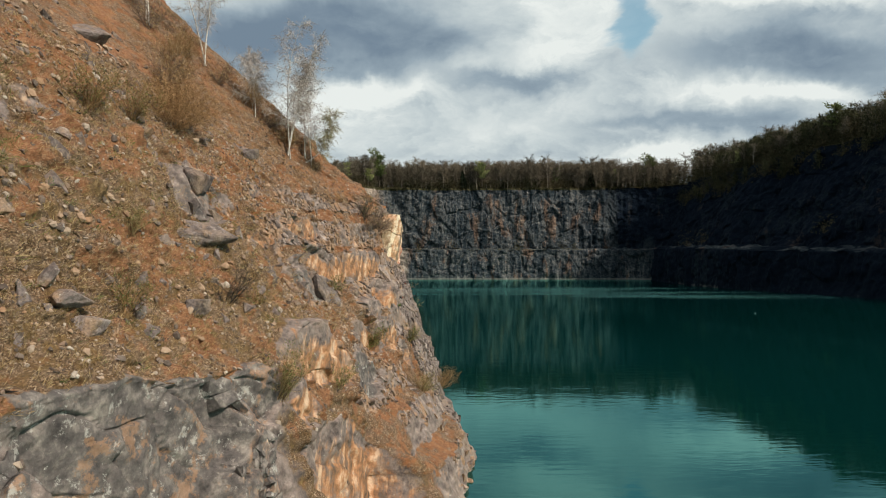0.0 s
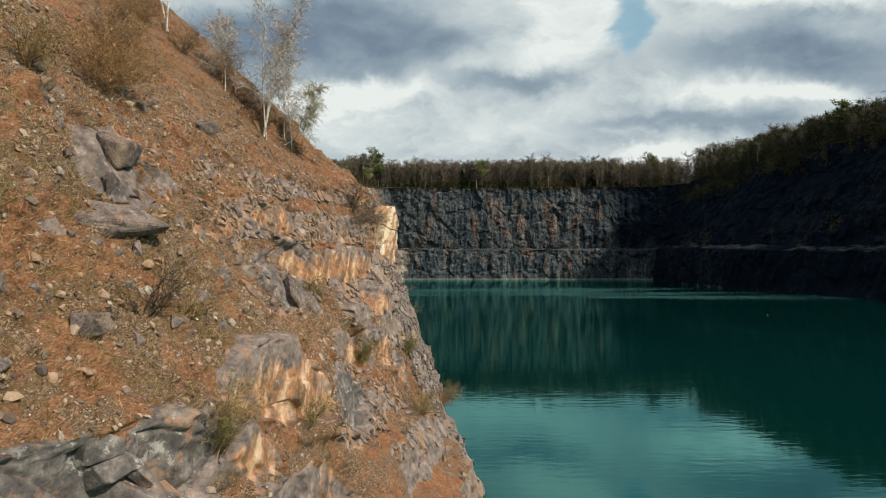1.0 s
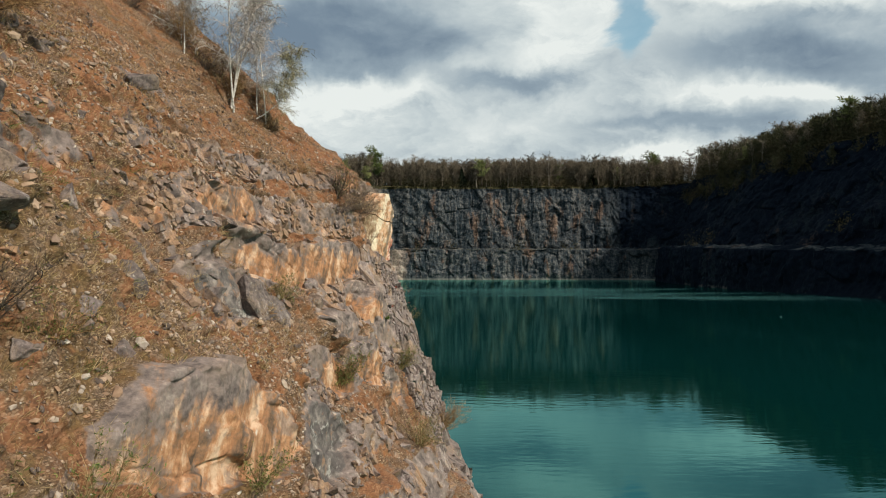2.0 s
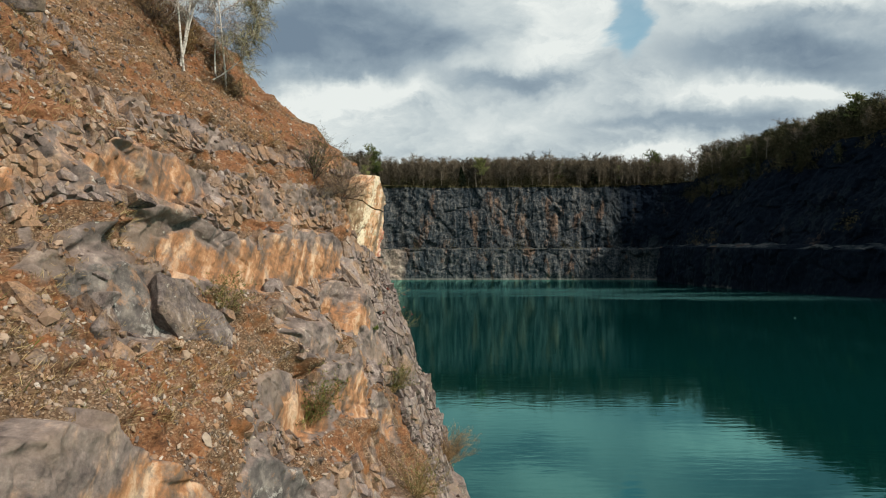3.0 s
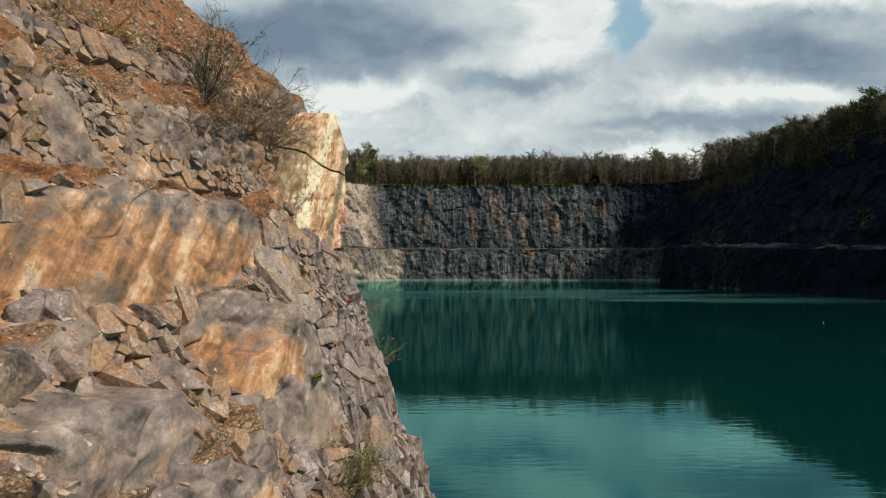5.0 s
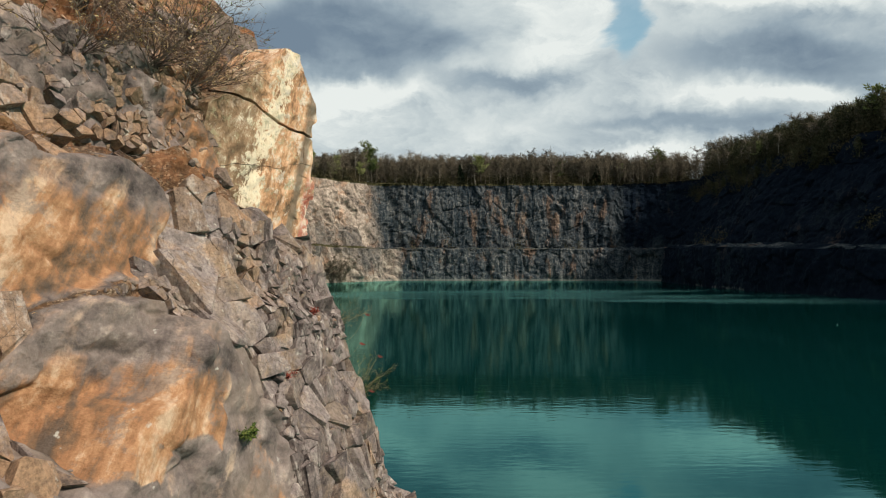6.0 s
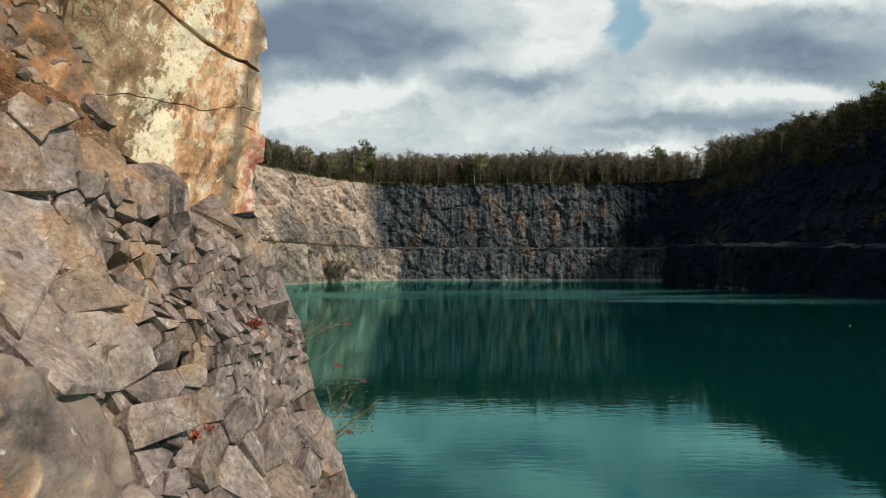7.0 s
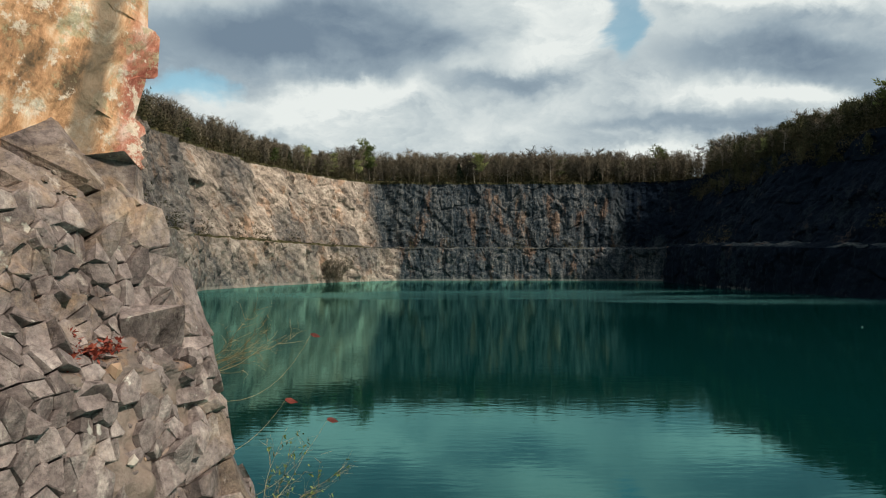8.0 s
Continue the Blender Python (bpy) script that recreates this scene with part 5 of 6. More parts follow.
# ---- single rocks lying on the earth ----
def slope_rocks():
    rng = random.Random(15)
    shapes = [stone_mesh("rock", 140 + i, M_STONE, 10 + i % 5, (1, rng.uniform(0.6, 0.95), rng.uniform(0.4, 0.7)), 3) for i in range(8)]
    for count, y0, y1, z0, z1, s0, s1 in ((130, 4.5, 14.5, 5.0, 9.8, 0.12, 0.50), (26, 8.0, 18.5, 9.4, 12.5, 0.15, 0.55), (20, 14.5, 20, 8.0, 9.6, 0.12, 0.36)):
        for _ in range(count):
            place, normal, i, j = scatter(rng, y0, y1, z0, z1)
            s = s0 + (s1 - s0) * rng.random() ** 2
            ob = new("rock", rng.choice(shapes))
            ob.matrix_world = Matrix.Translation(place - normal * s * 0.05) @ slanted(normal, rng.uniform(0, 6.28), rng, 0.25) @ Matrix.Diagonal((s, s, s, 1))
            tagged(ob, "angular grey rock half sunk in the dry slope", "rock", "rocks on the slope")


slope_rocks()


# ---- small loose stones ----
def gravel(name, count, y0, y1, z0, z1, s0, s1, label, seed, only_soil=0.45, mat=None):
    rng = random.Random(seed)
    bm = bmesh.new()
    bmesh.ops.create_icosphere(bm, subdivisions=1, radius=0.5)
    unit = np.array([v.co[:] for v in bm.verts])
    tri = np.array([[v.index for v in f.verts] for f in bm.faces])
    bm.free()
    verts, faces, n = [], [], 0
    nprng = np.random.RandomState(seed)
    while n < count:
        place, normal, i, j = scatter(rng, y0, y1, z0, z1)
        if (CSOIL[i, j] < only_soil and rng.random() < 0.7) or CSLAB[i, j] > 0.3 or normal.z < 0.3:
            n += 0.1
            continue
        s = s0 + (s1 - s0) * rng.random() ** 3
        v = unit * nprng.uniform(0.55, 1.15, (len(unit), 1)) * np.array((1, nprng.uniform(0.5, 0.9), nprng.uniform(0.35, 0.7))) * s
        m = np.array(slanted(normal, rng.uniform(0, 6.28), rng, 0.3).to_3x3())
        verts.append(v @ m.T + np.array(place + normal * s * 0.12))
        faces.append(tri + len(unit) * len(faces))
        n += 1
    ob = new(name, raw_mesh(name, np.concatenate(verts), np.concatenate(faces), mat or M_GRAVEL))
    return tagged(ob, label, "gravel", kind="stuff")


gravel("scree", 14000, 6, 22.2, 3.2, 10.5, 0.016, 0.10, "loose broken stone chips on the slope", 31)
gravel("scree", 5200, 12, 21.5, 7.3, 11.0, 0.02, 0.12, "grey and brown stone chips on the upper slope", 38)
gravel("scree", 5200, 12.5, 18.6, 3.4, 5.7, 0.012, 0.065, "pale tan stone chips on the banks of earth", 39)
gravel("scree", 2600, 4, 16, 3.5, 11.5, 0.03, 0.20, "loose grey stones among dry grass", 33)
gravel("rubble", 3000, 19.5, 22.8, 3.2, 6.6, 0.012, 0.06, "small broken rubble on the cliff", 35, 0.0, M_STONE)


gravel("rubble", 420, 20.6, 22.7, 5.75, 6.35, 0.03, 0.13, "angular broken stones heaped at the foot of the stained slab", 37, 0.0, M_STONE)


# ---- grass and shrubs ----
def dry_grass(name, tufts, y0, y1, z0, z1, tall, mat, label, seed):
    rng = random.Random(seed)
    random.seed(seed)
    blades = []
    for _ in range(tufts):
        place, normal, i, j = scatter(rng, y0, y1, z0, z1)
        if CSOIL[i, j] < 0.4:
            continue
        h = tall * rng.uniform(0.5, 1.3)
        for _ in range(rng.randint(7, 14)):
            base = place + Vector((rng.gauss(0, 0.05), rng.gauss(0, 0.05), -0.01))
            way = (normal * 0.5 + Vector((rng.gauss(0.25, 0.5), rng.gauss(0, 0.5), rng.uniform(-0.1, 0.9)))).normalized()
            blades.append((base, base + way * h * rng.uniform(0.5, 1.2), 0.0014 + 0.0014 * rng.random(), 0.03 * h))
    ob = new(name, blade_mesh(name, blades, mat))
    return tagged(ob, label, "dry grass", kind="stuff")


dry_grass("dry_grass", 7000, 4, 15.5, 4.6, 10.5, 0.095, M_STRAW, "straw-coloured dry grass on the slope", 51)
dry_grass("dry_grass", 1100, 14.5, 20.5, 4.4, 9.8, 0.10, M_SHOOT, "brown dry litter and grass between the rocks", 53)
dry_grass("dry_grass", 1300, 15, 22, 8.6, 13.5, 0.14, M_SHOOT, "brown dry grass near the crest", 55)
dry_grass("green_grass", 260, 4, 14, 4.6, 9.5, 0.16, M_GREEN, "thin tufts of fresh green grass", 57)


def shrub(name, place, high, wide, stems, stem_mat, leaf_mat, leaves, label, seed, lean=(0.25, -0.1, 0), category="shrub", thick=0.008, leaf=0.02):
    """A bush of thin branching stems from one root, with few leaves or fine twigs."""
    rng = random.Random(seed)
    random.seed(seed)
    ob = thing(name, place, label, category)
    paths, fine = [], []
    for _ in range(stems):
        way = Vector((rng.gauss(0, wide / high * 0.55) + lean[0], rng.gauss(0, wide / high * 0.55) + lean[1], 1.0 + lean[2]))
        stem = grow(rng, (rng.gauss(0, 0.04), rng.gauss(0, 0.04), -0.05), way, high * rng.uniform(0.6, 1.1), thick, 7, 0.10, 0.01)
        paths.append(stem)
        for k in range(2, 8):
            for _ in range(2):
                d = stem[k][0] - stem[k - 1][0]
                side = (d.normalized() + Vector((rng.gauss(0, 0.7), rng.gauss(0, 0.7), rng.gauss(0.1, 0.5)))).normalized()
                twig = grow(rng, stem[k][0], side, high * rng.uniform(0.12, 0.35), thick * 0.42, 4, 0.14)
                paths.append(twig)
                for q in range(leaves):
                    c = twig[rng.randint(1, 4)][0]
                    tip = c + Vector((rng.gauss(0, 1), rng.gauss(0, 1), rng.gauss(0.3, 1))).normalized() * leaf * rng.uniform(0.7, 1.5)
                    fine.append((c, tip, min(leaf * 0.28, 0.0045), 0.0))
                for q in range(3):
                    c = twig[rng.randint(1, 4)][0]
                    fine_way = (side + Vector((rng.gauss(0, 0.8), rng.gauss(0, 0.8), rng.gauss(0, 0.6)))).normalized()
                    paths.append([(c, thick * 0.22), (c + fine_way * high * rng.uniform(0.05, 0.14), thick * 0.08)])
    part("branchwork", tube_mesh("branchwork", paths, stem_mat, 3), ob)
    if fine:
        part("foliage", blade_mesh("foliage", fine, leaf_mat), ob)
    return ob


def plant(y, z, *args, **kw):
    place, normal, i, j = on_cliff(y, z)
    return shrub(args[0], place, *args[1:], **kw)


plant(12.9, 9.15, "dry_bush", 1.1, 1.9, 75, M_SHOOT, M_SHOOT, 3, "dense orange-brown dry bush on the slope", 61, thick=0.005, leaf=0.06)
plant(13.6, 9.6, "dry_bush", 1.0, 1.7, 65, M_SHOOT, M_SHOOT, 3, "dense orange-brown dry bush on the slope", 62, thick=0.005, leaf=0.06)
plant(14.6, 10.2, "dry_bush", 0.75, 1.3, 40, M_SHOOT, M_SHOOT, 3, "orange-brown dry bush near the crest", 63, thick=0.005, leaf=0.06)
plant(9.7, 8.7, "budding_bush", 0.8, 0.9, 30, M_SHOOT, M_GREEN, 3, "dry bush with yellow-green buds on the slope", 64, leaf=0.03)
plant(11.0, 8.9, "budding_bush", 0.8, 0.8, 26, M_SHOOT, M_GREEN, 3, "dark-stemmed bush with yellow-green buds", 65, leaf=0.03)
plant(8.0, 5.5, "small_shrub", 0.55, 0.5, 16, M_SHOOT, M_GREEN, 3, "small dry shrub with a few green leaves", 66, leaf=0.025)
plant(10.2, 5.45, "small_shrub", 0.75, 0.7, 14, M_DARKTWIG, M_STRAW, 2, "bare dark-stemmed shrub on the dry slope", 67, leaf=0.02, thick=0.010)
plant(10.9, 5.4, "small_shrub", 0.5, 0.7, 14, M_SHOOT, M_GREEN, 3, "low dry shrub with a few green leaves", 68, leaf=0.02)
plant(9.8, 3.9, "tall_weeds", 0.9, 0.5, 26, M_STRAW, M_GREEN, 3, "tall straw-coloured weeds with green shoots by a rock face", 69, leaf=0.03, thick=0.006)
plant(12.3, 3.6, "tall_weeds", 0.5, 0.4, 16, M_STRAW, M_GREEN, 3, "straw-coloured weeds by a rock face", 79, leaf=0.03, thick=0.005)
plant(17.2, 3.7, "leafy_shrub", 0.75, 0.55, 22, M_SHOOT, M_GREEN, 7, "small shrub with fresh green leaves among rocks", 70, leaf=0.035)
plant(16.1, 5.35, "small_shrub", 0.55, 0.5, 18, M_STRAW, M_GREEN, 4, "dry shrub with yellow-green shoots on a ledge", 71, leaf=0.025)
plant(20.5, 3.5, "mossy_shrub", 0.6, 0.6, 26, M_STRAW, M_GREEN, 5, "low straw and moss green bush on the rock face", 72, leaf=0.03)
plant(21.9, 1.5, "bare_bush", 0.95, 0.9, 34, M_SHOOT, M_STRAW, 2, "bare reddish bush on the foot of the cliff", 73, leaf=0.03, lean=(0.5, -0.1, 0))
plant(18.4, 2.2, "bare_bush", 0.7, 0.7, 26, M_STRAW, M_GREEN, 2, "dry bush at the edge of the rock", 74, leaf=0.03, lean=(0.5, -0.1, 0))
plant(20.5, 7.75, "bare_shrub", 0.9, 0.8, 22, M_DARKTWIG, M_GREEN, 2, "bare grey shrub with a few bright green leaves", 75, leaf=0.035, thick=0.007)
plant(21.3, 7.4, "bramble", 0.75, 1.2, 30, M_TWIG, M_STRAW, 2, "tangled bare bramble over the rocks", 76, leaf=0.02, thick=0.006, lean=(0.5, 0.1, -0.3))
plant(20.9, 7.5, "bramble", 0.7, 1.2, 26, M_TWIG, M_STRAW, 2, "tangled bare bramble over the rocks", 77, leaf=0.02, thick=0.006, lean=(0.5, -0.3, -0.3))
plant(8.8, 6.6, "small_shrub", 0.5, 0.6, 20, M_STRAW, M_GREEN, 2, "straw-coloured low shrub on the slope", 78, leaf=0.02)
plant(22.75, 4.5, "overhanging_weeds", 0.45, 0.4, 9, M_STRAW, M_GREEN, 2, "thin green-yellow shoots hanging out over the water", 80, leaf=0.018, thick=0.0025, lean=(1.3, 0.2, -0.5))
plant(22.8, 5.25, "overhanging_weeds", 0.42, 0.4, 7, M_STRAW, M_STRAW, 0, "thin straw shoots hanging out over the water", 81, leaf=0.015, thick=0.0025, lean=(1.5, 0.3, -0.6))
plant(20.3, 7.35, "bramble", 0.7, 1.3, 26, M_TWIG, M_STRAW, 2, "tangled bare bramble over the rocks", 83, leaf=0.02, thick=0.006, lean=(0.4, 0.4, -0.4))
plant(21.45, 7.9, "bramble", 0.7, 1.2, 26, M_TWIG, M_GREEN, 1, "tangled bare bramble with a few green leaves", 84, leaf=0.025, thick=0.006, lean=(0.4, -0.4, -0.4))
plant(19.9, 8.3, "bramble", 0.6, 1.2, 20, M_SHOOT, M_STRAW, 2, "low tangle of dry brown stems on the slope", 85, leaf=0.02, thick=0.005, lean=(0.5, 0.0, -0.4))
plant(21.3, 4.97, "red_herb", 0.10, 0.16, 16, M_RED, M_RED, 4, "small red-leaved herb in a joint of the rock", 86, leaf=0.022, thick=0.0022, lean=(0.7, -0.3, -0.2), category="herb")
plant(22.0, 5.45, "red_herb", 0.09, 0.16, 14, M_RED, M_RED, 4, "small red-leaved herb in a joint of the rock", 87, leaf=0.020, thick=0.0022, lean=(0.7, -0.3, -0.2), category="herb")
plant(20.3, 4.75, "green_herb", 0.075, 0.09, 9, M_GREEN, M_GREEN, 5, "small bright green herb in a joint of the rock", 88, leaf=0.024, thick=0.0022, lean=(0.7, -0.3, -0.1), category="herb")
plant(6.6, 7.2, "small_shrub", 0.5, 0.6, 18, M_STRAW, M_GREEN, 3, "straw-coloured low shrub on the slope", 82, leaf=0.02)


# ---- birches on the crest ----
def birch(place, high, lean, stems, label, seed, twigs=260, leaf_mat=None):
    rng = random.Random(seed)
    random.seed(seed)
    ob = thing("birch_tree", place, label, "tree", "birches on the crest")
    limbs, fine = [], []
    for s in range(stems):
        way = Vector((lean[0] + rng.gauss(0, 0.10), lean[1] + rng.gauss(0, 0.10), 1))
        trunk = grow(rng, (rng.gauss(0, 0.12), rng.gauss(0, 0.12), -0.15), way, high * rng.uniform(0.8, 1.05), 0.023 * high / 4, 12, 0.05, lean[2])
        part("trunk", tube_mesh("trunk", [trunk], M_BIRCH, 6), ob)
        for k in range(3, 12):
            for _ in range(3):
                side = Vector((rng.gauss(0, 1), rng.gauss(0, 1), rng.uniform(0.4, 1.3))).normalized()
                limb = grow(rng, trunk[k][0], side, high * (0.26 - 0.014 * k) * rng.uniform(0.6, 1.2), 0.011, 6, 0.12, 0.02)
                limbs.append(limb)
                for _ in range(twigs // 9):
                    c = limb[rng.randint(1, 6)][0]
                    out = (side * 0.6 + Vector((rng.gauss(0, 0.6), rng.gauss(0, 0.6), rng.gauss(0, 0.6)))).normalized()
                    tip = c + out * rng.uniform(0.12, 0.4) + Vector((0, 0, -0.08))
                    fine.append((c, tip, 0.0040, 0.01))
                    for _ in range(2):
                        c2 = c.lerp(tip, rng.uniform(0.3, 1))
                        fine.append((c2, c2 + Vector((rng.gauss(0, 0.07), rng.gauss(0, 0.07), rng.uniform(-0.16, 0.05))), 0.0032, 0))
    part("branchwork", tube_mesh("branchwork", limbs, M_BIRCHTWIG, 3), ob)
    part("crown", blade_mesh("crown", fine, leaf_mat or M_BIRCHTWIG), ob)
    return ob


M_CATKIN = material("budding_twigs", plain([(0.12, 0.10, 0.06), (0.26, 0.23, 0.13), (0.40, 0.36, 0.22)], 3.0, by="island", bump=0, vary=0.8), 0.9, 0.1)
birch(on_cliff(20.3, 9.95)[0], 4.6, (0.05, 0.0, 0.0), 3, "white-barked bare birch with several stems on the crest", 91)
birch(on_cliff(20.9, 9.75)[0], 3.9, (0.02, 0.1, 0.0), 2, "white-barked bare birch on the crest", 92)
birch(on_cliff(20.6, 9.62)[0] + Vector((0.15, -0.1, 0.22)), 2.6, (3.0, 0.1, 0.20), 1, "bent white-barked birch leaning out from the slope", 93, 340, M_CATKIN)
birch(on_cliff(20.0, 11.3)[0], 3.2, (0.1, 0.1, 0.0), 2, "thin bare birch on the crest", 94)
for k, (y, z, tall) in enumerate(((20.95, 9.5, 0.45), (20.6, 10.3, 0.7), (20.4, 10.9, 0.9), (20.2, 11.6, 1.0), (19.8, 12.3, 1.1), (19.4, 13.0, 1.1), (18.9, 13.8, 1.2), (16.8, 11.4, 0.9), (15.6, 10.9, 1.1), (17.8, 12.4, 1.0))):
    plant(y, z, "crest_bush", tall, tall * 1.2, 34, M_SHOOT if k % 2 else M_TWIG, M_STRAW, 3, "brown leafless brush along the crest", 300 + k, thick=0.006, leaf=0.05)
birch(on_cliff(20.2, 13.2)[0], 5.0, (0.0, 0.05, 0.0), 2, "white-barked bare birch higher on the slope", 95)
birch(on_cliff(19.2, 14.0)[0], 5.0, (0.05, 0.0, 0.0), 2, "white-barked bare birch higher on the slope", 96)
birch(on_cliff(18.8, 14.8)[0], 5.2, (0.0, 0.0, 0.0), 1, "white-barked bare birch higher on the slope", 97)


# ---- woods on the rim ----
def far_tree_meshes(kind, seed):
    rng = random.Random(seed)
    random.seed(seed)
    paths, fine = [], []
    if kind == "fir":
        trunk = grow(rng, (0, 0, -0.5), (0, 0, 1), 10, 0.18, 6, 0.01)
        for _ in range(900):
            h = rng.uniform(0.12, 1.0)
            c = Vector((rng.gauss(0, 0.08), rng.gauss(0, 0.08), 10 * h))
            a = rng.uniform(0, 6.28)
            r = 2.3 * (1.04 - h) * rng.uniform(0.5, 1.1) + 0.2
            fine.append((c, c + Vector((math.cos(a) * r, math.sin(a) * r, -0.35 * r + rng.gauss(0, 0.2))), 0.16, 0.05))
        return tube_mesh("trunk", [trunk], M_FARTRUNK, 5), blade_mesh("crown", fine, M_FIR)
    high = 10
    trunk = grow(rng, (0, 0, -0.5), (rng.gauss(0, 0.05), rng.gauss(0, 0.05), 1), high, 0.16, 8, 0.03)
    paths.append(trunk)
    for k in range(3, 9):
        for _ in range(5):
            side = Vector((rng.gauss(0, 1), rng.gauss(0, 1), rng.uniform(0.5, 1.6))).normalized()
            limb = grow(rng, trunk[k][0], side, rng.uniform(1.6, 3.4) * (1.15 - k * 0.07), 0.06, 5, 0.14, 0.05)
            paths.append(limb)
            for _ in range(34):
                c = limb[rng.randint(1, 5)][0]
                out = (side + Vector((rng.gauss(0, 0.8), rng.gauss(0, 0.8), rng.gauss(0.2, 0.7)))).normalized()
                if kind == "leafy":
                    fine.append((c + out * rng.uniform(0, 0.8), c + out * rng.uniform(0.5, 1.3), rng.uniform(0.07, 0.14), 0.0))
                else:
                    fine.append((c, c + out * rng.uniform(0.4, 1.2), 0.017, 0.0))
    return tube_mesh("trunk", paths, M_FARTRUNK, 3), blade_mesh("crown", fine, M_FARGREEN if kind == "leafy" else M_FARTWIG)


KINDS = {"bare": [far_tree_meshes("bare", 200 + i) for i in range(6)], "leafy": [far_tree_meshes("leafy", 220 + i) for i in range(2)], "fir": [far_tree_meshes("fir", 230 + i) for i in range(2)]}
NAMES = {"bare": ("bare_tree", "bare brown tree in the wood above the quarry"), "leafy": ("budding_tree", "tree with pale green spring leaves above the quarry"), "fir": ("conifer", "dark green conifer above the quarry")}


def far_tree(x, y, z, kind, high, rng):
    trunk, crown = rng.choice(KINDS[kind])
    name, label = NAMES[kind]
    ob = new(name)
    ob.matrix_world = pose(x, y, z, rng.gauss(0, 3), rng.gauss(0, 3), rng.uniform(0, 360)) @ Matrix.Diagonal((high / 10 * rng.uniform(1.2, 1.6), high / 10 * 1.4, high / 10, 1))
    tagged(ob, label, "tree", "trees of the wood on the rim")
    for n, me in (("trunk", trunk), ("crown", crown)):
        o = new(n, me)
        o.parent = ob
    return ob


def back_wood(places, seed, mat):
    """The deeper rows of the wood, too many to count, joined: a stem and a crown of fine twigs each."""
    rng = np.random.RandomState(seed)
    n = 210
    base = np.array([q[:3] for q in places])
    high = np.array([q[3] for q in places])[:, None]
    m = len(base)
    verts, faces = [], []
    lean = rng.normal(0, 0.04, (m, 2))
    for k in range(3):
        a = 2 * math.pi * k / 3
        off = np.array((math.cos(a), math.sin(a), 0)) * 0.13
        verts += [base + off, base + off * 0.3 + np.concatenate([lean * high, high * 0.9], 1)]
    V = np.stack(verts, 1)
    F = np.array([(0, 2, 3), (0, 3, 1), (2, 4, 5), (2, 5, 3), (4, 0, 1), (4, 1, 5)])
    stems = (F[None] + (np.arange(m) * 6)[:, None, None]).reshape(-1, 3)
    ob = new("wood", raw_mesh("wood", V.reshape(-1, 3), stems, M_FARTRUNK))
    tagged(ob, "slender stems of the bare wood on the rim", "wood", kind="stuff")
    c = np.repeat(base, n, 0)
    hh = np.repeat(high, n, 0)
    f = rng.beta(2.2, 1.5, (m * n, 1))
    wide = 0.20 * hh * np.sqrt(np.clip(1.05 - f, 0, 1)) * (0.35 + f)
    c = c + np.concatenate([rng.normal(0, 0.55, (m * n, 2)) * wide, f * hh], 1) + np.concatenate([np.repeat(lean, n, 0) * f * hh, 0 * f], 1)
    d = rng.normal(0, 0.6, c.shape) + np.array((0, 0, 0.7))
    d /= np.linalg.norm(d, axis=1, keepdims=True)
    s = np.cross(d, rng.normal(0, 1, c.shape))
    s /= np.linalg.norm(s, axis=1, keepdims=True)
    size = rng.uniform(0.6, 1.5, (m * n, 1))
    V = np.stack([c - s * 0.085, c + s * 0.085, c + d * size], 1).reshape(-1, 3)
    ob = new("wood_canopy", raw_mesh("wood_canopy", V, np.arange(len(V)).reshape(-1, 3), mat))
    tagged(ob, "brown leafless canopy of the wood on the rim", "wood", kind="stuff")


def woods_scrub(places, seed):
    """Low bushes along the rim, too many to count, joined."""
    rng = np.random.RandomState(seed)
    centres = np.array(places)
    n = 190
    c = np.repeat(centres, n, 0)
    c = c + rng.normal(0, 1, c.shape) * np.array((1.1, 1.1, 0.0))
    c[:, 2] += np.abs(rng.normal(0, 2.3, len(c))) - 0.3
    d = rng.normal(0, 1, c.shape) + np.array((0, 0, 0.5))
    d /= np.linalg.norm(d, axis=1, keepdims=True)
    s = np.cross(d, rng.normal(0, 1, c.shape))
    s /= np.linalg.norm(s, axis=1, keepdims=True)
    size = rng.uniform(0.35, 0.8, (len(c), 1))
    verts = np.stack([c - s * size * 0.2, c + s * size * 0.2, c + d * size], 1).reshape(-1, 3)
    faces = np.arange(len(verts)).reshape(-1, 3)
    ob = new("scrub", raw_mesh("scrub", verts, faces, M_SCRUB))
    tagged(ob, "low brown and dark green scrub along the quarry rim", "scrub", kind="stuff")


# darker copy of the far twigs, with the right hillside's shade in its colour
M_SHADETWIG = material("shaded_twigs", plain([(0.020, 0.025, 0.014), (0.058, 0.060, 0.031), (0.125, 0.112, 0.060)], 0.12, vary=0.5, by="island", bump=0), 0.95, 0.05)
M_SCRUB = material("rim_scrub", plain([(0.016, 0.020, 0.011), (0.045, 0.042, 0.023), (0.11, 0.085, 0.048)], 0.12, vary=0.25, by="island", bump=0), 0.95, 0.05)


def bushes_on_bench(wall, bushes, rng):
    v = wall.data.vertices[rng.randrange(len(wall.data.vertices))].co
    if 12.6 < v.z < 14.6 and v.y > 90:
        bushes.append((v.x, v.y, v.z - 0.4))


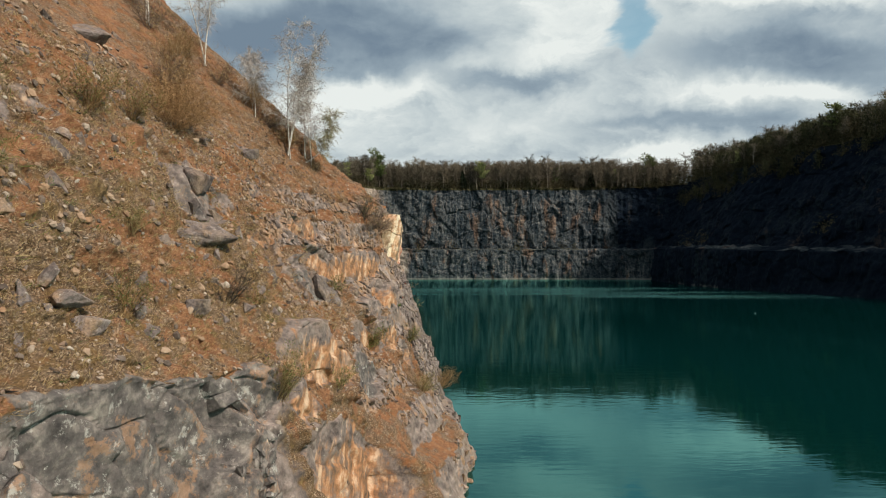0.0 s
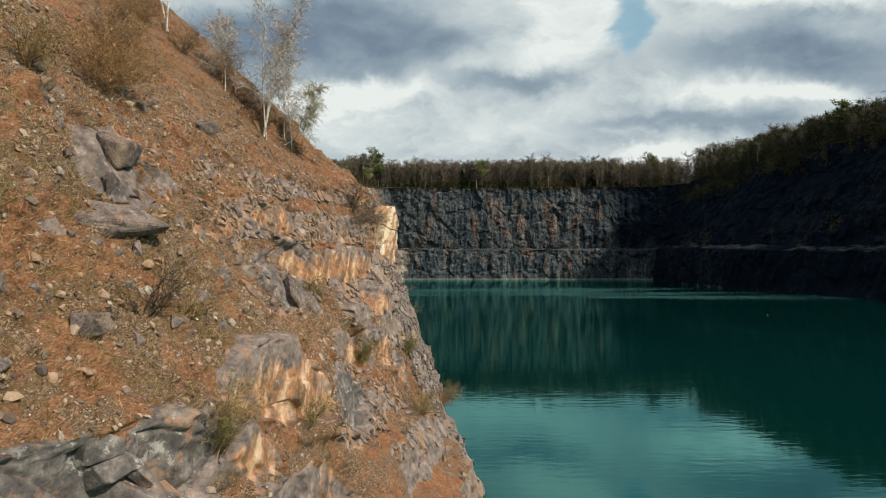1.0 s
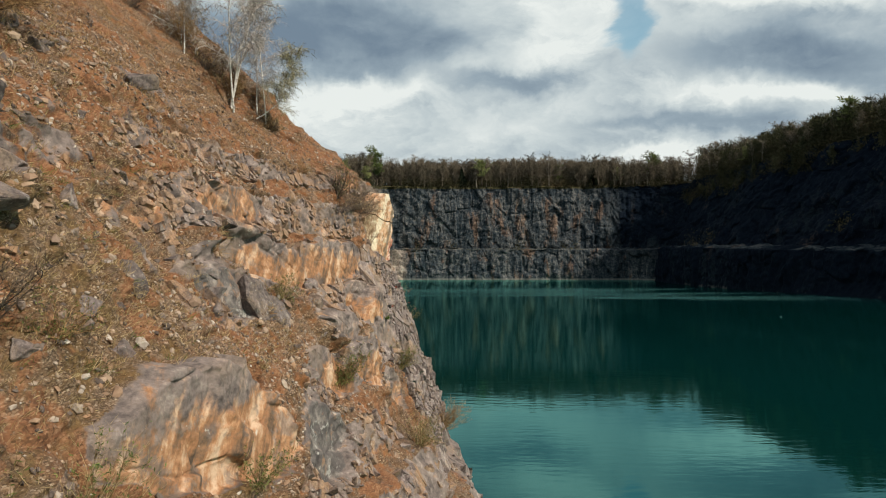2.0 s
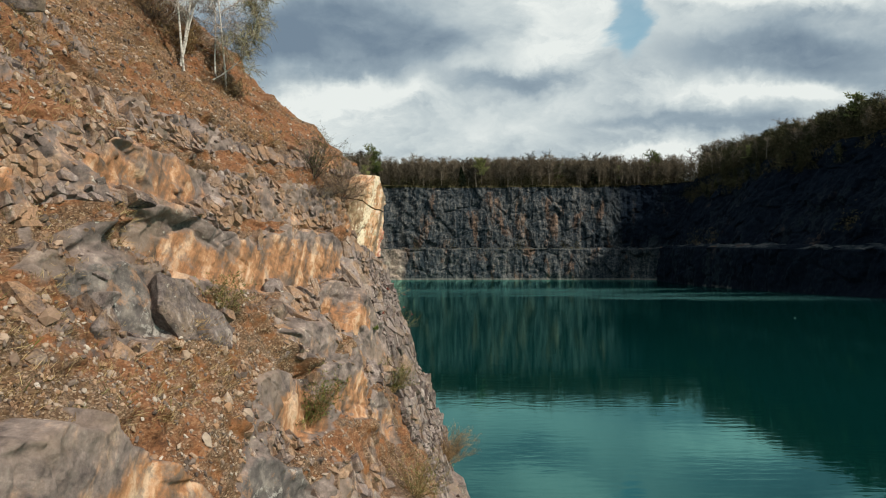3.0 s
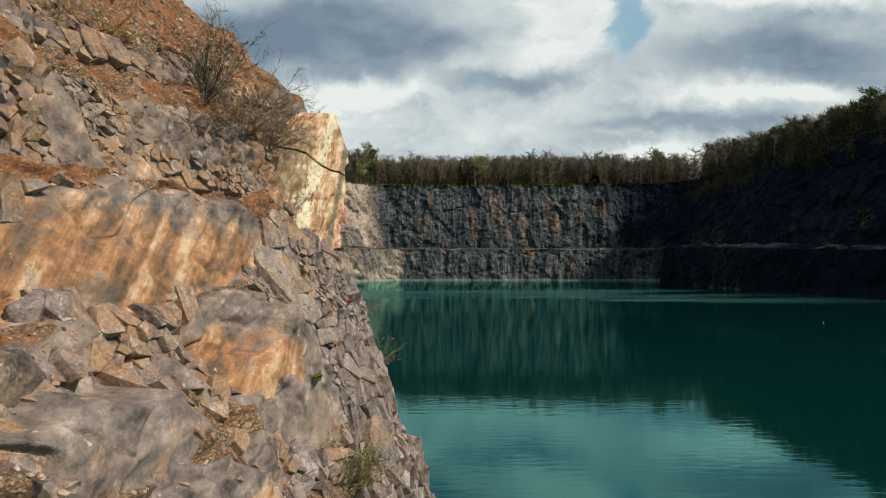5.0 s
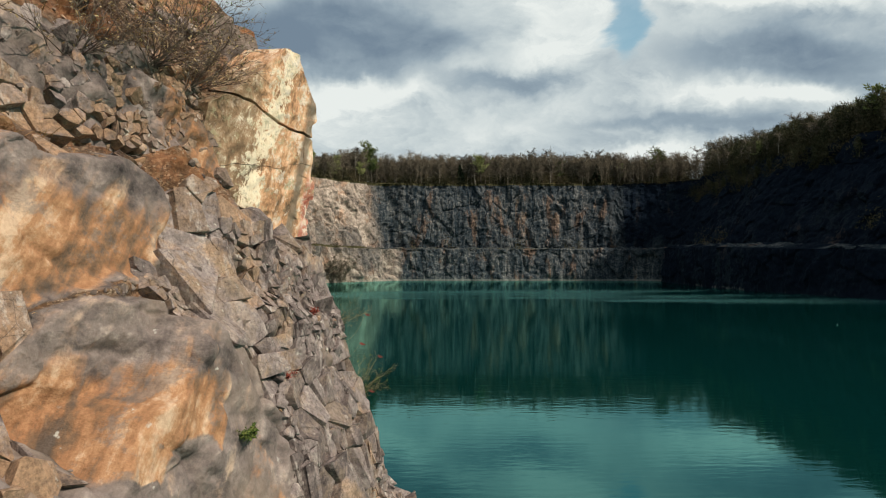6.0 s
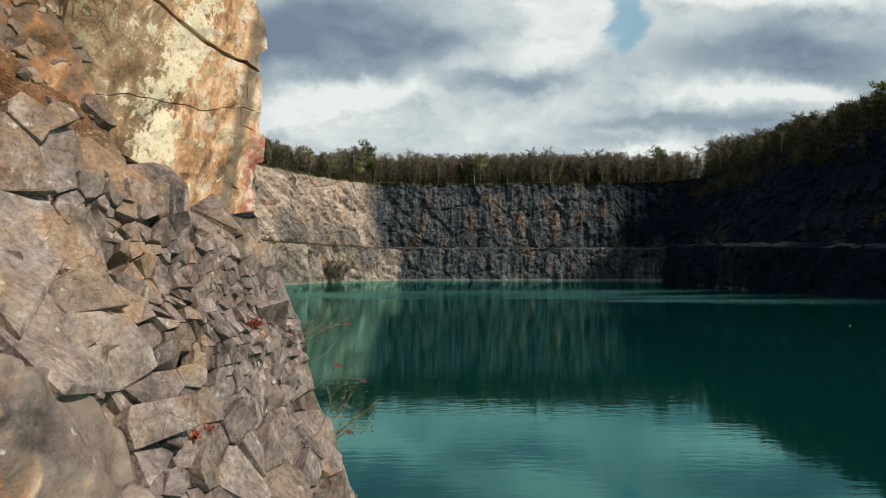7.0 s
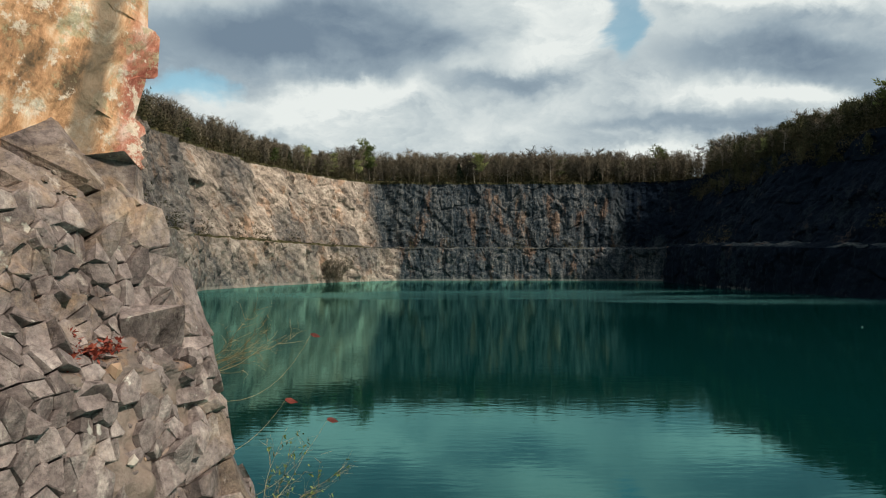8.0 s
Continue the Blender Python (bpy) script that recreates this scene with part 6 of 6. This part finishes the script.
def woods():
    rng = random.Random(77)
    bushes = []
    line = LAND[0]
    edge = [i for i in range(len(line)) if 100 < line[i][1] < 300 and line[i][0] < 140]
    for row, (a, b, chance) in enumerate(((0.4, 2.5, 0.8), (2.5, 7, 0.9), (7, 14, 0.9), (14, 24, 0.6))):
        for i in edge:
            j = i + rng.uniform(-0.5, 0.5)
            if rng.random() > chance * (0.62 if row < 2 else 0.2):
                continue
            f = rng.uniform(a, b)
            base = LAND[0][i]
            step = np.interp(f, (0, 3, 8, 20, 60), range(5))
            lo = int(step)
            p = LAND[lo][i] * (1 - step + lo) + LAND[min(lo + 1, 4)][i] * (step - lo)
            p = p + np.array((rng.gauss(0, 0.8), rng.gauss(0, 0.8), 0))
            right = p[0] > 84
            pick = rng.random()
            kind = "fir" if pick < (0.02 if not right else 0.01) else ("leafy" if pick < 0.07 else "bare")
            far_tree(p[0], p[1], p[2] - 0.2, kind, rng.uniform(9.0, 13.5) * (0.7 if row == 0 else 1.0) * (0.75 if right and p[1] < 240 else 0.75 if p[0] < -42 else 1.0), rng)
        for i in edge:
            for _ in range(2):
                f = rng.uniform(a, b)
                step = np.interp(f, (0, 3, 8, 20, 60), range(5))
                lo = int(step)
                p = LAND[lo][i] * (1 - step + lo) + LAND[min(lo + 1, 4)][i] * (step - lo)
                bushes.append((p[0], p[1], p[2] - 0.3))
    for x, y, high in ((-31.5, 271, 14.5), (-29.5, 272, 12.5), (-34, 273, 11), (18, 270, 10)):
        far_tree(x, y, 43.2, "leafy", high, rng)
    for _ in range(220):
        w = rng.choice(walls[:3])[0]
        bushes_on_bench(w, bushes, rng)
    deep = []
    for i in edge:
        for _ in range(15):
            f = rng.uniform(1.0, 34)
            step = np.interp(f, (0, 3, 8, 20, 60), range(5))
            lo = int(step)
            p = LAND[lo][i] * (1 - step + lo) + LAND[min(lo + 1, 4)][i] * (step - lo)
            deep.append((p[0] + rng.gauss(0, 1), p[1] + rng.gauss(0, 1), p[2] - 0.2, rng.uniform(9.0, 13.5) * (0.66 if p[0] > 84 and p[1] < 240 else 0.72 if p[0] < -42 else 1.0)))
    slope = walls[2][0].data.vertices
    for _ in range(900):
        v = slope[rng.randrange(len(slope))].co
        if v.z > 31 and v.y > 85:
            bushes.append((v.x, v.y, v.z - 0.5))
            if rng.random() < 0.3:
                deep.append((v.x, v.y, v.z - 0.3, rng.uniform(2.5, 5)))
    for x0, x1, y0, y1, count in ((60, 112, 268, 292, 330), (-40, -8, 272, 292, 170)):
        for _ in range(count):
            deep.append((rng.uniform(x0, x1), rng.uniform(y0, y1), 42.6, rng.uniform(8.0, 11.5)))
    # trees of the right hillside, given the canopy with shade painted in
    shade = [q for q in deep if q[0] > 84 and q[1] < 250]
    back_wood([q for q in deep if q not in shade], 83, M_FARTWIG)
    back_wood(shade, 84, M_SHADETWIG)
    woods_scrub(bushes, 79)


woods()


# ---- the big bush at the water's edge below the bench ----
def shore_bush():
    rng = random.Random(88)
    random.seed(88)
    ob = thing("shore_bush", (-37.0, 229.5, 0.0), "large straw-brown bush hanging down the rock to the water", "bush")
    paths, fine = [], []
    for _ in range(46):
        root = Vector((rng.gauss(0, 2.4), rng.gauss(0, 1.0), rng.uniform(-0.3, 7.0)))
        stem = grow(rng, root, (rng.gauss(0.2, 0.5), rng.gauss(-0.5, 0.4), 1.0), rng.uniform(3.5, 7.0), 0.07, 6, 0.12, -0.06)
        paths.append(stem)
        for _ in range(60):
            c = stem[rng.randint(1, 6)][0]
            fine.append((c, c + Vector((rng.gauss(0, 1), rng.gauss(0, 1), rng.gauss(0, 0.9))).normalized() * rng.uniform(0.6, 1.6), 0.06, -0.1))
    part("branchwork", tube_mesh("branchwork", paths, M_FARTRUNK, 3), ob)
    part("foliage", blade_mesh("foliage", fine, M_FARTWIG), ob)


shore_bush()


# ---- small things at the nose and on the water ----
def leaf_shoot(root, tip, seed):
    """A thin bramble shoot with one red leaf at its end."""
    rng = random.Random(seed)
    root, tip = Vector(root), Vector(tip)
    ob = thing("bramble_shoot", root, "thin bramble shoot with a red leaf hanging over the water", "bramble", "red-leaved shoots")
    d = tip - root
    sag = Vector((0, 0, -0.10 * d.length))
    path = [(d * f + sag * (4 * f * (1 - f)), 0.0013 * (1 - 0.6 * f)) for f in [k / 8 for k in range(9)]]
    part("stem", tube_mesh("stem", path and [path], M_STRAW, 4), ob)
    bm = bmesh.new()
    along, side = Vector((0.9, 0.3, -0.25)).normalized(), Vector((-0.2, 0.5, 0.8)).normalized()
    rows = []
    for f, w in ((0, 0.004), (0.2, 0.014), (0.45, 0.019), (0.75, 0.011), (1.0, 0.001)):
        c = d + along * 0.075 * f
        rows.append([bm.verts.new(c + side * w * q + Vector((0, 0, 0.006 * abs(q)))) for q in (-1, 0, 1)])
    for a, b in zip(rows, rows[1:]):
        for k in range(2):
            bm.faces.new((a[k], a[k + 1], b[k + 1], b[k]))
    bmesh.ops.solidify(bm, geom=bm.faces[:], thickness=0.0012)
    me = bpy.data.meshes.new("leaf")
    bm.to_mesh(me)
    bm.free()
    me.materials.append(M_RED)
    part("leaf", me, ob, "dark red bramble leaf")


for k, tip in enumerate(((-1.23, 24.42, 5.21), (-1.00, 23.87, 4.72), (-1.18, 23.5, 4.93), (-1.03, 23.2, 4.42))):
    root = on_cliff(22.7, tip[2] - 0.1)[0]
    leaf_shoot(root + Vector((-0.05, 0.05, 0)), tip, 400 + k)


def buoy(place):
    bm = bmesh.new()
    bmesh.ops.create_uvsphere(bm, u_segments=16, v_segments=10, radius=0.055)
    for v in bm.verts:
        v.co.z *= 0.9
    bmesh.ops.create_cone(bm, segments=10, radius1=0.018, radius2=0.012, depth=0.04, cap_ends=True, matrix=Matrix.Translation((0, 0, 0.064)))
    me = bpy.data.meshes.new("buoy")
    bm.to_mesh(me)
    bm.free()
    me.materials.append(material("buoy_plastic", plain([(0.42, 0.42, 0.41), (0.5, 0.5, 0.49)], 9.0, bump=0), 0.5, 0.4))
    ob = new("buoy", me)
    ob.location = place
    tagged(ob, "small dull white buoy floating on the water", "buoy")


buoy((40.0, 75.5, 0.03))
